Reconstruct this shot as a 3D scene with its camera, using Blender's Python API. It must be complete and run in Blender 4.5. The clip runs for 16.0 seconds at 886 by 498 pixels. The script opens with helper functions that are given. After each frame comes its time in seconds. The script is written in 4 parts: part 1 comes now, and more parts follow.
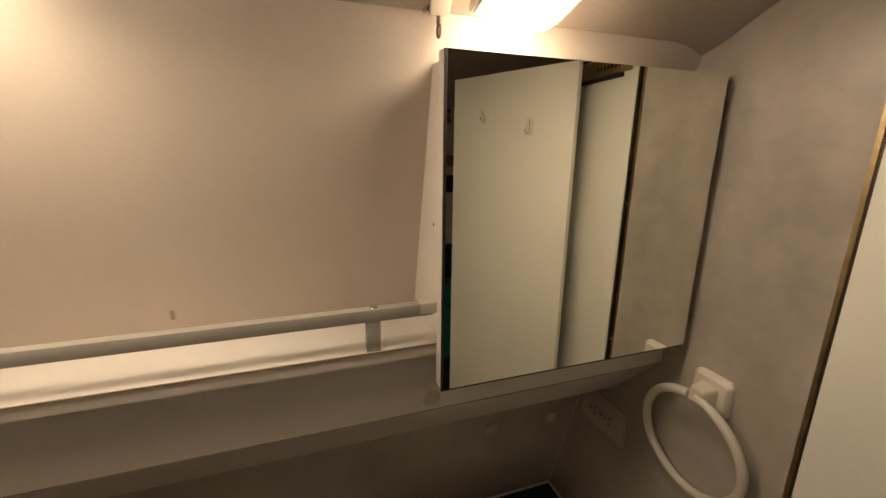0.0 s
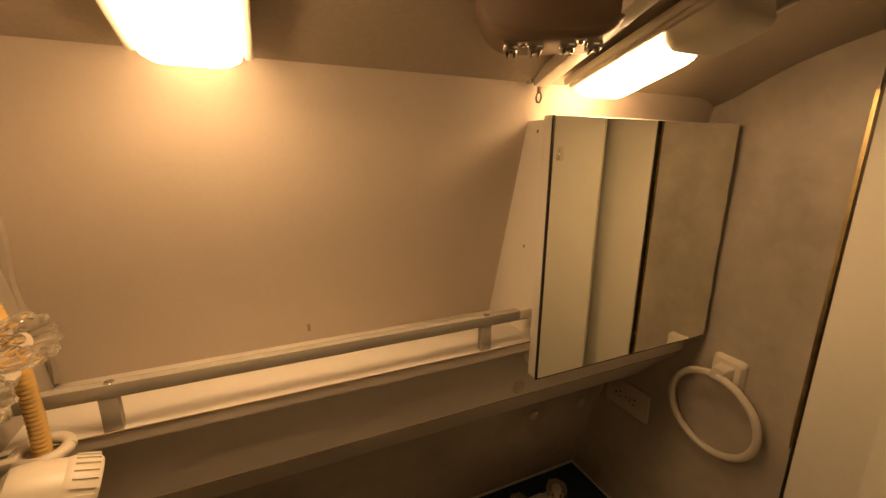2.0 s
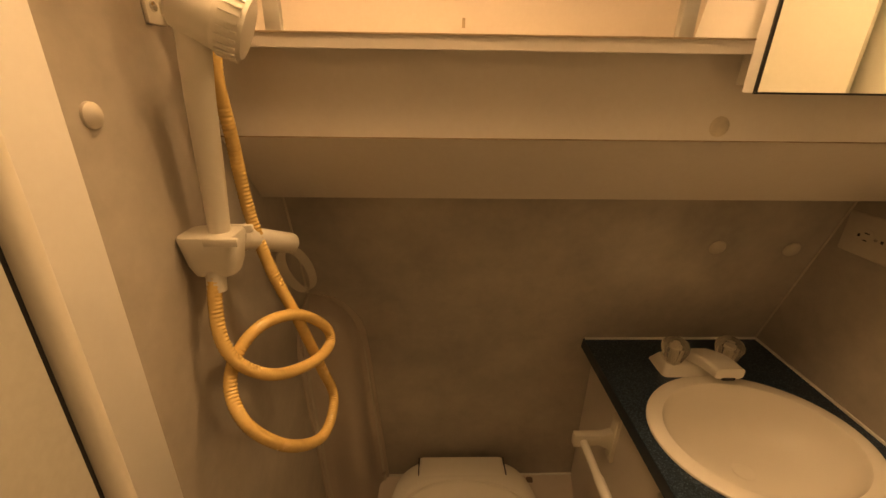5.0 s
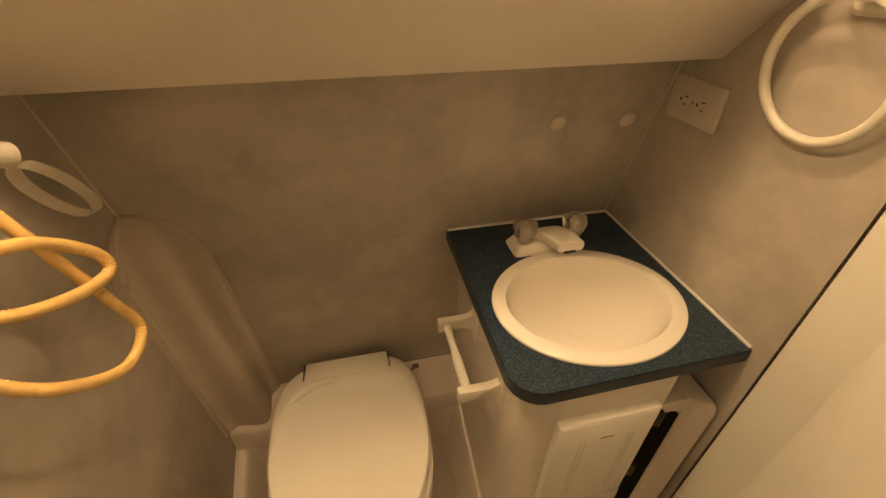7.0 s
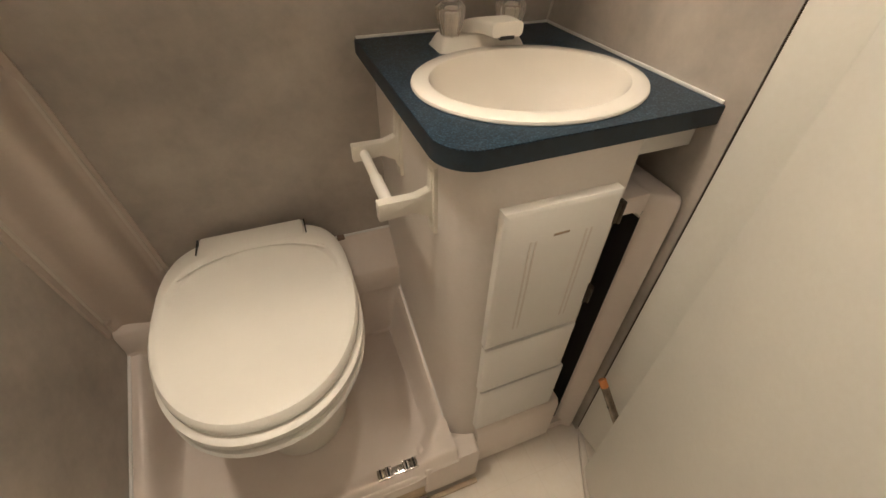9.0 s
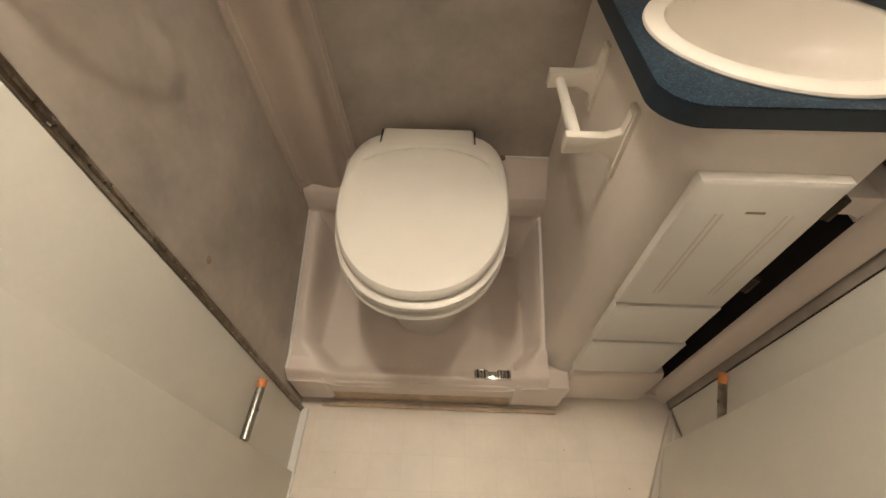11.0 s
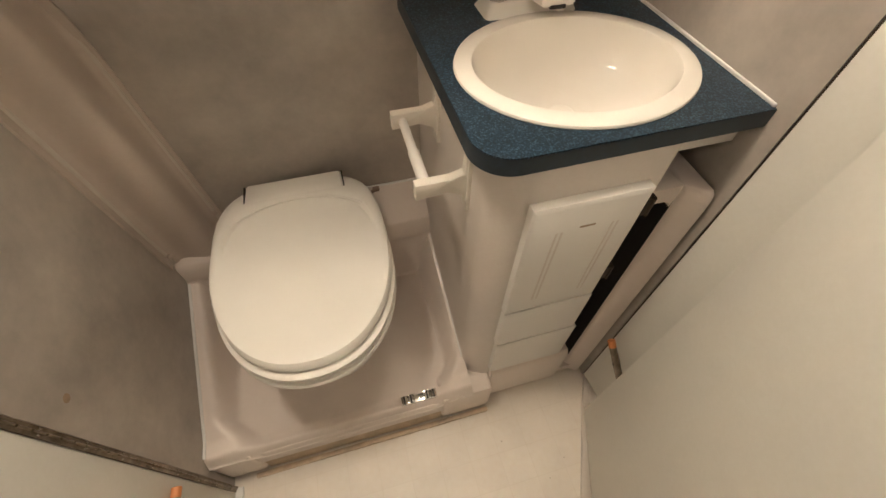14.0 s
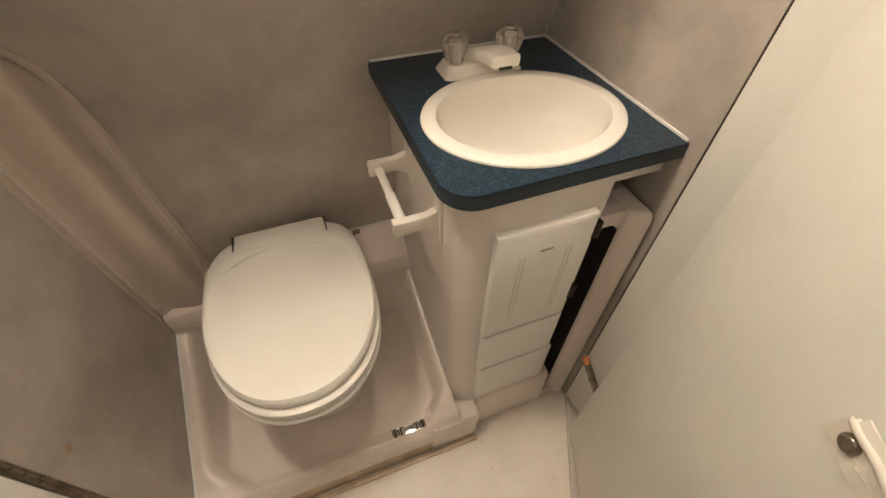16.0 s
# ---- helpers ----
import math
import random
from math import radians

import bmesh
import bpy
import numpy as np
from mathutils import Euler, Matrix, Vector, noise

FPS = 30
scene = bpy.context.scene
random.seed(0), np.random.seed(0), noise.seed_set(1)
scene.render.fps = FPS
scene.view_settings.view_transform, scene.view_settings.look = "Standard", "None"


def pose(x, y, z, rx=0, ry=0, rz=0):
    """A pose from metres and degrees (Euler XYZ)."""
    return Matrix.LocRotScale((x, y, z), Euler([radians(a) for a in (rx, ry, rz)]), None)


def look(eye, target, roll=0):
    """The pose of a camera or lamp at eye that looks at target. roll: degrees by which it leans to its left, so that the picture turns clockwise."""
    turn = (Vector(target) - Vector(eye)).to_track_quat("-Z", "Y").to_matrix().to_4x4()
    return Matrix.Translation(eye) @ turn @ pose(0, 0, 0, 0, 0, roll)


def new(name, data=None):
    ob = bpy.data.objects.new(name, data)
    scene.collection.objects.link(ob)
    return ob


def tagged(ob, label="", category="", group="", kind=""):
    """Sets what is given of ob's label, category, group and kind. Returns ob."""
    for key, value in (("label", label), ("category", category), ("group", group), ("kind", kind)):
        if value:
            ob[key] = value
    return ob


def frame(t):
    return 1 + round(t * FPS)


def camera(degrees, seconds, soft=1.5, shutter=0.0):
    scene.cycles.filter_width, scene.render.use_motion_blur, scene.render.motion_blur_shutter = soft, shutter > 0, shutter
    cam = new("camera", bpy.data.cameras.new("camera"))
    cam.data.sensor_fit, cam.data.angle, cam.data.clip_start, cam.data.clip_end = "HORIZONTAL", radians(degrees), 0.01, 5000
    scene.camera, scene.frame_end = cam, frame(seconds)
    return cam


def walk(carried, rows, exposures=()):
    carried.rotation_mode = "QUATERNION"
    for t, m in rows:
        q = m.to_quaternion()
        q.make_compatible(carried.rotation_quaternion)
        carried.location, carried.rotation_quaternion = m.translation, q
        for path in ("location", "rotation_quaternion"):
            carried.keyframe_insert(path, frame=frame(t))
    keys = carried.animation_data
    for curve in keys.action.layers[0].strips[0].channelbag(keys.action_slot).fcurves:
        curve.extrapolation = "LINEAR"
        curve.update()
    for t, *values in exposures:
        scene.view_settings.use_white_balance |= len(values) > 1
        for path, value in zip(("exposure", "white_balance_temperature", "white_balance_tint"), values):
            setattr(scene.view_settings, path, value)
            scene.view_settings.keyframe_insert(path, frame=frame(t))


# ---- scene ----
cam = camera(94.8, 16.0)
PATH = [
    (0, (-0.143, 0.278, 1.661), (0.499, 2.109, 1.174), 0.7),
    (0.5, (-0.169, 0.305, 1.681), (0.635, 2.073, 1.201), 0.8),
    (1, (-0.218, 0.289, 1.694), (0.68, 2.012, 1.218), 0.7),
    (1.5, (-0.289, 0.273, 1.7), (0.605, 1.997, 1.223), 0.8),
    (2, (-0.35, 0.246, 1.71), (0.451, 2.016, 1.235), 0.5),
    (2.5, (-0.416, 0.228, 1.703), (0.231, 2.061, 1.229), 0.5),
    (3, (-0.44, 0.203, 1.703), (0.038, 2.085, 1.225), 0.4),
    (3.5, (-0.443, 0.205, 1.673), (-0.125, 2.112, 1.159), 0.6),
    (4, (-0.425, 0.201, 1.578), (-0.224, 2.109, 1.012), 0.8),
    (4.5, (-0.377, 0.218, 1.471), (-0.264, 2.106, 0.819), 0.9),
    (5, (-0.339, 0.228, 1.393), (-0.291, 2.07, 0.616), 0.8),
    (5.2, (-0.321, 0.224, 1.376), (-0.292, 2.038, 0.535), 0.9),
    (7.3, (-0.171, 0.247, 1.351), (0.269, 1.798, 0.167), 0.6),
    (7.5, (-0.177, 0.241, 1.328), (0.321, 1.788, 0.163), 0.9),
    (8, (-0.177, 0.25, 1.221), (0.422, 1.73, 0.017), 1.1),
    (8.5, (-0.152, 0.23, 1.12), (0.467, 1.643, -0.152), 1.2),
    (9, (-0.139, 0.205, 1.067), (0.415, 1.578, -0.278), 1.3),
    (9.5, (-0.17, 0.178, 1.046), (0.24, 1.513, -0.386), 1.8),
    (10, (-0.218, 0.163, 1.048), (-0.064, 1.458, -0.468), 0.6),
    (10.2, (-0.229, 0.154, 1.052), (-0.166, 1.443, -0.476), 0.9),
    (12.3, (-0.179, 0.231, 1.148), (-0.225, 1.357, -0.504), 1.0),
    (12.5, (-0.175, 0.23, 1.151), (-0.152, 1.36, -0.499), 1.1),
    (13, (-0.133, 0.24, 1.159), (0.019, 1.372, -0.482), 0.6),
    (13.5, (-0.118, 0.249, 1.158), (0.156, 1.379, -0.47), 1.3),
    (14, (-0.134, 0.242, 1.158), (0.206, 1.372, -0.457), 1.3),
    (14.5, (-0.14, 0.208, 1.173), (0.239, 1.354, -0.422), 1.1),
    (15, (-0.124, 0.185, 1.201), (0.301, 1.366, -0.356), 1.1),
    (15.5, (-0.132, 0.182, 1.197), (0.32, 1.394, -0.328), 0.9),
    (16, (-0.148, 0.188, 1.205), (0.333, 1.432, -0.285), 0.8),
]
EXPOSURES = [(0, 0.36, 6200, 10), (0.5, 0.2, 6700, 12), (1.0, 0.14, 8000, 14), (1.5, 0.04, 9500, 19), (2.5, -0.1, 13500, 28), (3.5, -0.1, 13500, 30), (4.0, 0.1, 13300, 26), (4.5, 0.75, 13000, 25), (5, 1.4, 12600, 23), (7.3, 2.3, 7600, 12), (7.7, 2.44, 5700, 10), (8.5, 2.66, 5480, 9), (16, 2.72, 5450, 9)]
walk(cam, [(t, look(eye, target, roll)) for t, eye, target, roll in PATH], EXPOSURES)
LAMP, LAMP_SHORT, HALL = 22.5, 24.0, 1.4

# ---- light ----
world = bpy.data.worlds.new("world")
scene.world = world
world.use_nodes = True
world.node_tree.nodes["Background"].inputs[0].default_value = (0.9, 0.75, 0.6, 1)
world.node_tree.nodes["Background"].inputs[1].default_value = 0.02


# ---- materials ----
def material(name, colour, rough=0.5, metal=0.0, mottle=0.0, scale=8.0, grain=0.0, gscale=120.0, bump=0.0, spec=0.5, warm=None, stretch=(1, 1, 1)):
    m = bpy.data.materials.new(name)
    m.use_nodes = True
    nt = m.node_tree
    b = nt.nodes["Principled BSDF"]
    b.inputs["Roughness"].default_value = rough
    b.inputs["Metallic"].default_value = metal
    b.inputs["Specular IOR Level"].default_value = spec
    co = nt.nodes.new("ShaderNodeTexCoord")
    mp = nt.nodes.new("ShaderNodeMapping")
    mp.inputs["Scale"].default_value = stretch
    nt.links.new(co.outputs["Object"], mp.inputs[0])
    big = nt.nodes.new("ShaderNodeTexNoise")
    big.inputs["Scale"].default_value, big.inputs["Detail"].default_value, big.inputs["Roughness"].default_value = scale, 6, 0.62
    nt.links.new(mp.outputs[0], big.inputs["Vector"])
    ramp = nt.nodes.new("ShaderNodeValToRGB")
    ramp.color_ramp.elements[0].position, ramp.color_ramp.elements[1].position = 0.3, 0.72
    dark = warm or tuple(c * (1 - mottle) for c in colour)
    ramp.color_ramp.elements[0].color = (*dark, 1)
    ramp.color_ramp.elements[1].color = (*(min(1, c * (1 + mottle * 0.5)) for c in colour), 1)
    nt.links.new(big.outputs["Fac"], ramp.inputs[0])
    fine = nt.nodes.new("ShaderNodeTexNoise")
    fine.inputs["Scale"].default_value, fine.inputs["Detail"].default_value = gscale, 3
    nt.links.new(mp.outputs[0], fine.inputs["Vector"])
    mix = nt.nodes.new("ShaderNodeMix")
    mix.data_type, mix.blend_type = "RGBA", "OVERLAY"
    mix.inputs["Factor"].default_value = grain
    nt.links.new(ramp.outputs[0], mix.inputs["A"])
    nt.links.new(fine.outputs["Fac"], mix.inputs["B"])
    nt.links.new(mix.outputs["Result"], b.inputs["Base Color"])
    vary = nt.nodes.new("ShaderNodeMapRange")
    vary.inputs["To Min"].default_value, vary.inputs["To Max"].default_value = rough * 0.8, min(1, rough * 1.2)
    nt.links.new(big.outputs["Fac"], vary.inputs["Value"])
    nt.links.new(vary.outputs[0], b.inputs["Roughness"])
    if bump:
        bn = nt.nodes.new("ShaderNodeBump")
        bn.inputs["Strength"].default_value, bn.inputs["Distance"].default_value = bump, 0.002
        nt.links.new(fine.outputs["Fac"], bn.inputs["Height"])
        nt.links.new(bn.outputs[0], b.inputs["Normal"])
    return m


WALLPAPER = material("marbled_wall_vinyl", (0.475, 0.428, 0.374), 0.40, mottle=0.28, scale=6.5, grain=0.08, gscale=60, bump=0.04)
FABRIC = material("plain_wall_vinyl", (0.63, 0.55, 0.48), 0.6, mottle=0.06, scale=4, grain=0.05, gscale=220, bump=0.05)
CEILING = material("ceiling_vinyl", (0.42, 0.36, 0.30), 0.6, mottle=0.08, scale=6, grain=0.12, gscale=200, bump=0.05)
WHITE = material("white_laminate", (0.82, 0.79, 0.74), 0.4, mottle=0.04, scale=5, grain=0.08, gscale=200, bump=0.02)
DOORSKIN = material("door_laminate", (0.80, 0.78, 0.71), 0.45, mottle=0.05, scale=3, grain=0.1, gscale=150, bump=0.03)
PLASTIC = material("ivory_plastic", (0.76, 0.71, 0.62), 0.32, mottle=0.04, scale=12, grain=0.05, bump=0.01)
CHINA = material("toilet_plastic", (0.82, 0.785, 0.715), 0.42, mottle=0.03, scale=6, grain=0.04)
TUB = material("tub_fibreglass", (0.80, 0.71, 0.635), 0.30, mottle=0.05, scale=7, grain=0.06, gscale=90, bump=0.02)
BASIN = material("basin_plastic", (0.86, 0.81, 0.735), 0.24, mottle=0.02, scale=6)
VANITY = material("vanity_skin", (0.72, 0.66, 0.60), 0.38, mottle=0.05, scale=5, grain=0.08, gscale=150, bump=0.02)
CHROME = material("chrome", (0.72, 0.70, 0.66), 0.14, metal=1.0, mottle=0.15, scale=30)
STEEL = material("worn_steel", (0.34, 0.29, 0.23), 0.32, metal=1.0, mottle=0.5, scale=40, grain=0.2)
# For real black parts, and for shade painted into recesses and slots.
RUBBER_AND_SHADE = material("black_rubber_and_shade", (0.015, 0.014, 0.013), 0.6, mottle=0.2)
# Own colour of the bench base; elsewhere it paints the shade in gaps.
DARK = material("dark_base_and_gap_shade", (0.03, 0.027, 0.024), 0.8, mottle=0.3)
HOSE = material("amber_hose", (0.80, 0.53, 0.22), 0.26, mottle=0.12, scale=30, grain=0.1)
COPPER = material("orange_cap", (0.75, 0.30, 0.10), 0.4, mottle=0.1, scale=40)
WOOD = material("oak_trim", (0.36, 0.16, 0.06), 0.45, mottle=0.35, scale=14, grain=0.2, stretch=(1, 1, 8))
FLOOR = material("floor_vinyl", (0.86, 0.79, 0.69), 0.42, mottle=0.08, scale=6, grain=0.15, gscale=70, bump=0.03)


def floor_tiles():
    """Faint cloudy square pattern printed in the vinyl."""
    nt = FLOOR.node_tree
    b = nt.nodes["Principled BSDF"]
    was = b.inputs["Base Color"].links[0].from_socket
    co = nt.nodes["Texture Coordinate"]
    t = nt.nodes.new("ShaderNodeTexBrick")
    t.offset, t.squash = 0.0, 1.0
    t.inputs["Scale"].default_value = 1.0
    t.inputs["Brick Width"].default_value = t.inputs["Row Height"].default_value = 0.078
    t.inputs["Mortar Size"].default_value, t.inputs["Mortar Smooth"].default_value = 0.0012, 0.6
    t.inputs["Color1"].default_value, t.inputs["Color2"].default_value, t.inputs["Mortar"].default_value = (1, 1, 1, 1), (0.90, 0.88, 0.86, 1), (0.78, 0.74, 0.68, 1)
    nt.links.new(co.outputs["Object"], t.inputs["Vector"])
    mx = nt.nodes.new("ShaderNodeMix")
    mx.data_type, mx.blend_type = "RGBA", "MULTIPLY"
    mx.inputs["Factor"].default_value = 0.28
    nt.links.new(was, mx.inputs["A"])
    nt.links.new(t.outputs["Color"], mx.inputs["B"])
    nt.links.new(mx.outputs["Result"], b.inputs["Base Color"])


floor_tiles()
BEAD = material("white_sealant", (0.84, 0.82, 0.78), 0.5, mottle=0.05, scale=20)
TANSPOT = material("tan_spot", (0.60, 0.52, 0.42), 0.6, mottle=0.2, scale=60)
STAIN = material("brown_stain", (0.36, 0.27, 0.18), 0.6, mottle=0.3, scale=60)
RED = material("red_ink", (0.65, 0.10, 0.06), 0.6, mottle=0.1)
PAPER = material("paper_label", (0.82, 0.78, 0.70), 0.6, mottle=0.04)
DULL = material("dull_steel", (0.40, 0.40, 0.36), 0.34, metal=1.0, mottle=0.3, scale=60)
BRONZE = material("dark_bronze", (0.075, 0.058, 0.040), 0.45, metal=0.6, mottle=0.5, scale=40, grain=0.2)
BRASS = material("worn_brass", (0.52, 0.40, 0.22), 0.38, metal=1.0, mottle=0.3, scale=30)
COVER = material("cover_plastic", (0.56, 0.48, 0.41), 0.32, mottle=0.05, scale=6, grain=0.05)
PLATE = material("beige_plate", (0.60, 0.545, 0.47), 0.38, mottle=0.04, scale=12, grain=0.05)
RAIL = material("grey_rail_laminate", (0.44, 0.42, 0.375), 0.42, mottle=0.05, scale=10, grain=0.08)
PARTITION = material("grey_partition_laminate", (0.54, 0.515, 0.45), 0.5, mottle=0.06, scale=4, grain=0.1, gscale=150, bump=0.03)
# Darker copy of the counter laminate, with the edge's shade in its colour.
EDGE_SHADE = material("shaded_edge_laminate", (0.012, 0.026, 0.042), 0.42, mottle=0.3, scale=60, grain=0.2, gscale=300)
BROWN = material("brown_plastic", (0.22, 0.15, 0.11), 0.45, mottle=0.08, scale=10)
SILL = material("tan_board", (0.70, 0.56, 0.40), 0.6, mottle=0.3, scale=20, grain=0.2)
TEAL = material("teal_cloth", (0.02, 0.26, 0.27), 0.8, mottle=0.3, scale=20)
NAVY = material("navy_cloth", (0.02, 0.03, 0.10), 0.8, mottle=0.3, scale=20)


def counter_material():
    m = material("blue_speckled_laminate", (0.03, 0.075, 0.13), 0.38, mottle=0.2, scale=10, grain=0.0)
    nt = m.node_tree
    b = nt.nodes["Principled BSDF"]
    co = nt.nodes["Texture Coordinate"]
    v = nt.nodes.new("ShaderNodeTexNoise")
    v.inputs["Scale"].default_value, v.inputs["Detail"].default_value, v.inputs["Roughness"].default_value = 430, 2.5, 0.6
    nt.links.new(co.outputs["Object"], v.inputs["Vector"])
    r = nt.nodes.new("ShaderNodeValToRGB")
    e = r.color_ramp.elements
    e[0].position, e[0].color = 0.38, (0.006, 0.012, 0.020, 1)
    e[1].position, e[1].color = 0.74, (0.095, 0.155, 0.21, 1)
    mid = e.new(0.52)
    mid.color = (0.012, 0.031, 0.056, 1)
    nt.links.new(v.outputs["Fac"], r.inputs[0])
    nt.links.new(r.outputs[0], b.inputs["Base Color"])
    return m


COUNTER = counter_material()


def mirror_material():
    m = bpy.data.materials.new("mirror_silver")
    m.use_nodes = True
    b = m.node_tree.nodes["Principled BSDF"]
    b.inputs["Base Color"].default_value = (0.90, 0.90, 0.83, 1)
    b.inputs["Metallic"].default_value, b.inputs["Roughness"].default_value = 1.0, 0.012
    return m


def clear_material():
    m = bpy.data.materials.new("clear_acrylic")
    m.use_nodes = True
    b = m.node_tree.nodes["Principled BSDF"]
    b.inputs["Base Color"].default_value = (0.97, 0.93, 0.88, 1)
    b.inputs["Transmission Weight"].default_value, b.inputs["Roughness"].default_value, b.inputs["IOR"].default_value = 0.96, 0.025, 1.47
    return m


def glow_material(name, colour, strength):
    m = bpy.data.materials.new(name)
    m.use_nodes = True
    b = m.node_tree.nodes["Principled BSDF"]
    b.inputs["Base Color"].default_value = (0.8, 0.78, 0.72, 1)
    b.inputs["Emission Color"].default_value = (*colour, 1)
    b.inputs["Emission Strength"].default_value = strength
    return m


MIRROR, CLEAR = mirror_material(), clear_material()
CLOUDY = clear_material()
CLOUDY.name = "cloudy_acrylic"
CLOUDY.node_tree.nodes["Principled BSDF"].inputs["Transmission Weight"].default_value = 0.80
CLOUDY.node_tree.nodes["Principled BSDF"].inputs["Base Color"].default_value = (0.93, 0.87, 0.80, 1)
GLOW = glow_material("lit_diffuser", (1.0, 0.77, 0.52), LAMP)
GLOW_SHORT = glow_material("lit_short_diffuser", (1.0, 0.77, 0.52), LAMP_SHORT)
HALLGLOW = glow_material("hall_diffuser", (1.0, 0.80, 0.58), HALL)


# ---- building helpers ----
def smooth(bm, angle=40):
    bm.normal_update()
    for f in bm.faces:
        f.smooth = True
    for e in bm.edges:
        if len(e.link_faces) == 2 and e.calc_face_angle(0) > radians(angle):
            e.smooth = False


def mesh(name, bm, mat):
    bmesh.ops.recalc_face_normals(bm, faces=bm.faces)
    smooth(bm)
    me = bpy.data.meshes.new(name)
    bm.to_mesh(me)
    bm.free()
    me.materials.append(mat)
    return me


def solid(name, bm, mat, label="", category="", kind="", group=""):
    """A top-level thing or a piece of the setting, of one mesh."""
    return tagged(new(name, mesh(name, bm, mat)), label, category, group, kind)


def base(name, at, label, category, group=""):
    """A thing of several parts: an Empty at its base."""
    ob = new(name)
    ob.location = at
    ob.empty_display_size = 0.05
    return tagged(ob, label, category, group)


def part(name, bm, mat, parent, label=""):
    ob = new(name, mesh(name, bm, mat))
    at = Vector((0, 0, 0))
    up = parent
    while up:
        at += up.location
        up = up.parent
    ob.parent = parent
    ob.location = -at if parent.type == "EMPTY" else (0, 0, 0)
    return tagged(ob, label)


def join(*bms):
    out = bms[0]
    for b in bms[1:]:
        me = bpy.data.meshes.new("tmp")
        b.to_mesh(me)
        b.free()
        out.from_mesh(me)
        bpy.data.meshes.remove(me)
    return out


def moved(bm, m):
    bmesh.ops.transform(bm, matrix=m, verts=bm.verts)
    return bm


def box(x0, x1, y0, y1, z0, z1, bevel=0.0, seg=2):
    bm = bmesh.new()
    bmesh.ops.create_cube(bm, size=1)
    for v in bm.verts:
        v.co = Vector(((x0 + x1) / 2 + v.co.x * (x1 - x0), (y0 + y1) / 2 + v.co.y * (y1 - y0), (z0 + z1) / 2 + v.co.z * (z1 - z0)))
    if bevel:
        bmesh.ops.bevel(bm, geom=list(bm.edges), offset=bevel, segments=seg, profile=0.5, affect="EDGES")
    return bm


def prism(profile, axis, a, b, bevel=0.0, seg=2):
    """A polygon of (u, v) drawn out along an axis from a to b. x: (y, z); y: (x, z); z: (x, y)."""
    bm = bmesh.new()
    rings = []
    for w in (a, b):
        row = []
        for u, v in profile:
            row.append(bm.verts.new((w, u, v) if axis == "x" else (u, w, v) if axis == "y" else (u, v, w)))
        rings.append(row)
    n = len(profile)
    for i in range(n):
        bm.faces.new((rings[0][i], rings[0][(i + 1) % n], rings[1][(i + 1) % n], rings[1][i]))
    bm.faces.new(rings[0])
    bm.faces.new(list(reversed(rings[1])))
    bmesh.ops.recalc_face_normals(bm, faces=bm.faces)
    if bevel:
        sharp = [e for e in bm.edges if len(e.link_faces) == 2 and e.calc_face_angle(0) > radians(50)]
        bmesh.ops.bevel(bm, geom=sharp, offset=bevel, segments=seg, profile=0.5, affect="EDGES")
    return bm


def loft(rings, closed=True, cap=True):
    """Skin over rings of points of one length."""
    bm = bmesh.new()
    rows = [[bm.verts.new(p) for p in ring] for ring in rings]
    n = len(rows[0])
    for a, b in zip(rows, rows[1:]):
        for i in range(n if closed else n - 1):
            bm.faces.new((a[i], a[(i + 1) % n], b[(i + 1) % n], b[i]))
    if cap and closed:
        bm.faces.new(list(reversed(rows[0])))
        bm.faces.new(rows[-1])
    return bm


def lathe(profile, n=28, cap=True):
    """Rings of (radius, z) round the z axis."""
    return loft([[(r * math.cos(2 * math.pi * i / n), r * math.sin(2 * math.pi * i / n), z) for i in range(n)] for r, z in profile], cap=cap)


def along(a, b):
    """The pose that takes the z axis to the way from a to b."""
    a, b = Vector(a), Vector(b)
    return Matrix.Translation(a) @ (b - a).to_track_quat("Z", "Y").to_matrix().to_4x4()


def rod(a, b, r, n=16, bevel=0.0, r2=None):
    h = (Vector(b) - Vector(a)).length
    r2 = r if r2 is None else r2
    prof = [(r - bevel, 0), (r, bevel), (r2, h - bevel), (r2 - bevel, h)] if bevel else [(r, 0), (r2, h)]
    return moved(lathe(prof, n), along(a, b))


def spline(points, steps=10):
    """Catmull-Rom through the points."""
    pts = [Vector(p) for p in points]
    pts = [2 * pts[0] - pts[1]] + pts + [2 * pts[-1] - pts[-2]]
    out = []
    for i in range(1, len(pts) - 2):
        p0, p1, p2, p3 = pts[i - 1:i + 3]
        for k in range(steps):
            t = k / steps
            out.append(0.5 * (2 * p1 + (p2 - p0) * t + (2 * p0 - 5 * p1 + 4 * p2 - p3) * t * t + (3 * p1 - p0 - 3 * p2 + p3) * t ** 3))
    out.append(pts[-2])
    return out


def even(points, step):
    """The same line with points at even steps."""
    out, left = [points[0]], step
    for a, b in zip(points, points[1:]):
        d = (b - a).length
        while d >= left:
            a = a + (b - a) * (left / d)
            out.append(a)
            d, left = (b - a).length, step
        left -= d
    return out


def pipe(points, radius, n=12, wave=0.0):
    """A tube along points. wave: depth of its ribs."""
    rings = []
    side = None
    for i, p in enumerate(points):
        d = (points[min(i + 1, len(points) - 1)] - points[max(i - 1, 0)]).normalized()
        if side is None:
            side = d.orthogonal().normalized()
        side = (side - d * side.dot(d)).normalized()
        up = d.cross(side)
        r = radius + (wave if i % 2 else -wave)
        rings.append([p + r * (math.cos(2 * math.pi * k / n) * side + math.sin(2 * math.pi * k / n) * up) for k in range(n)])
    return loft(rings)


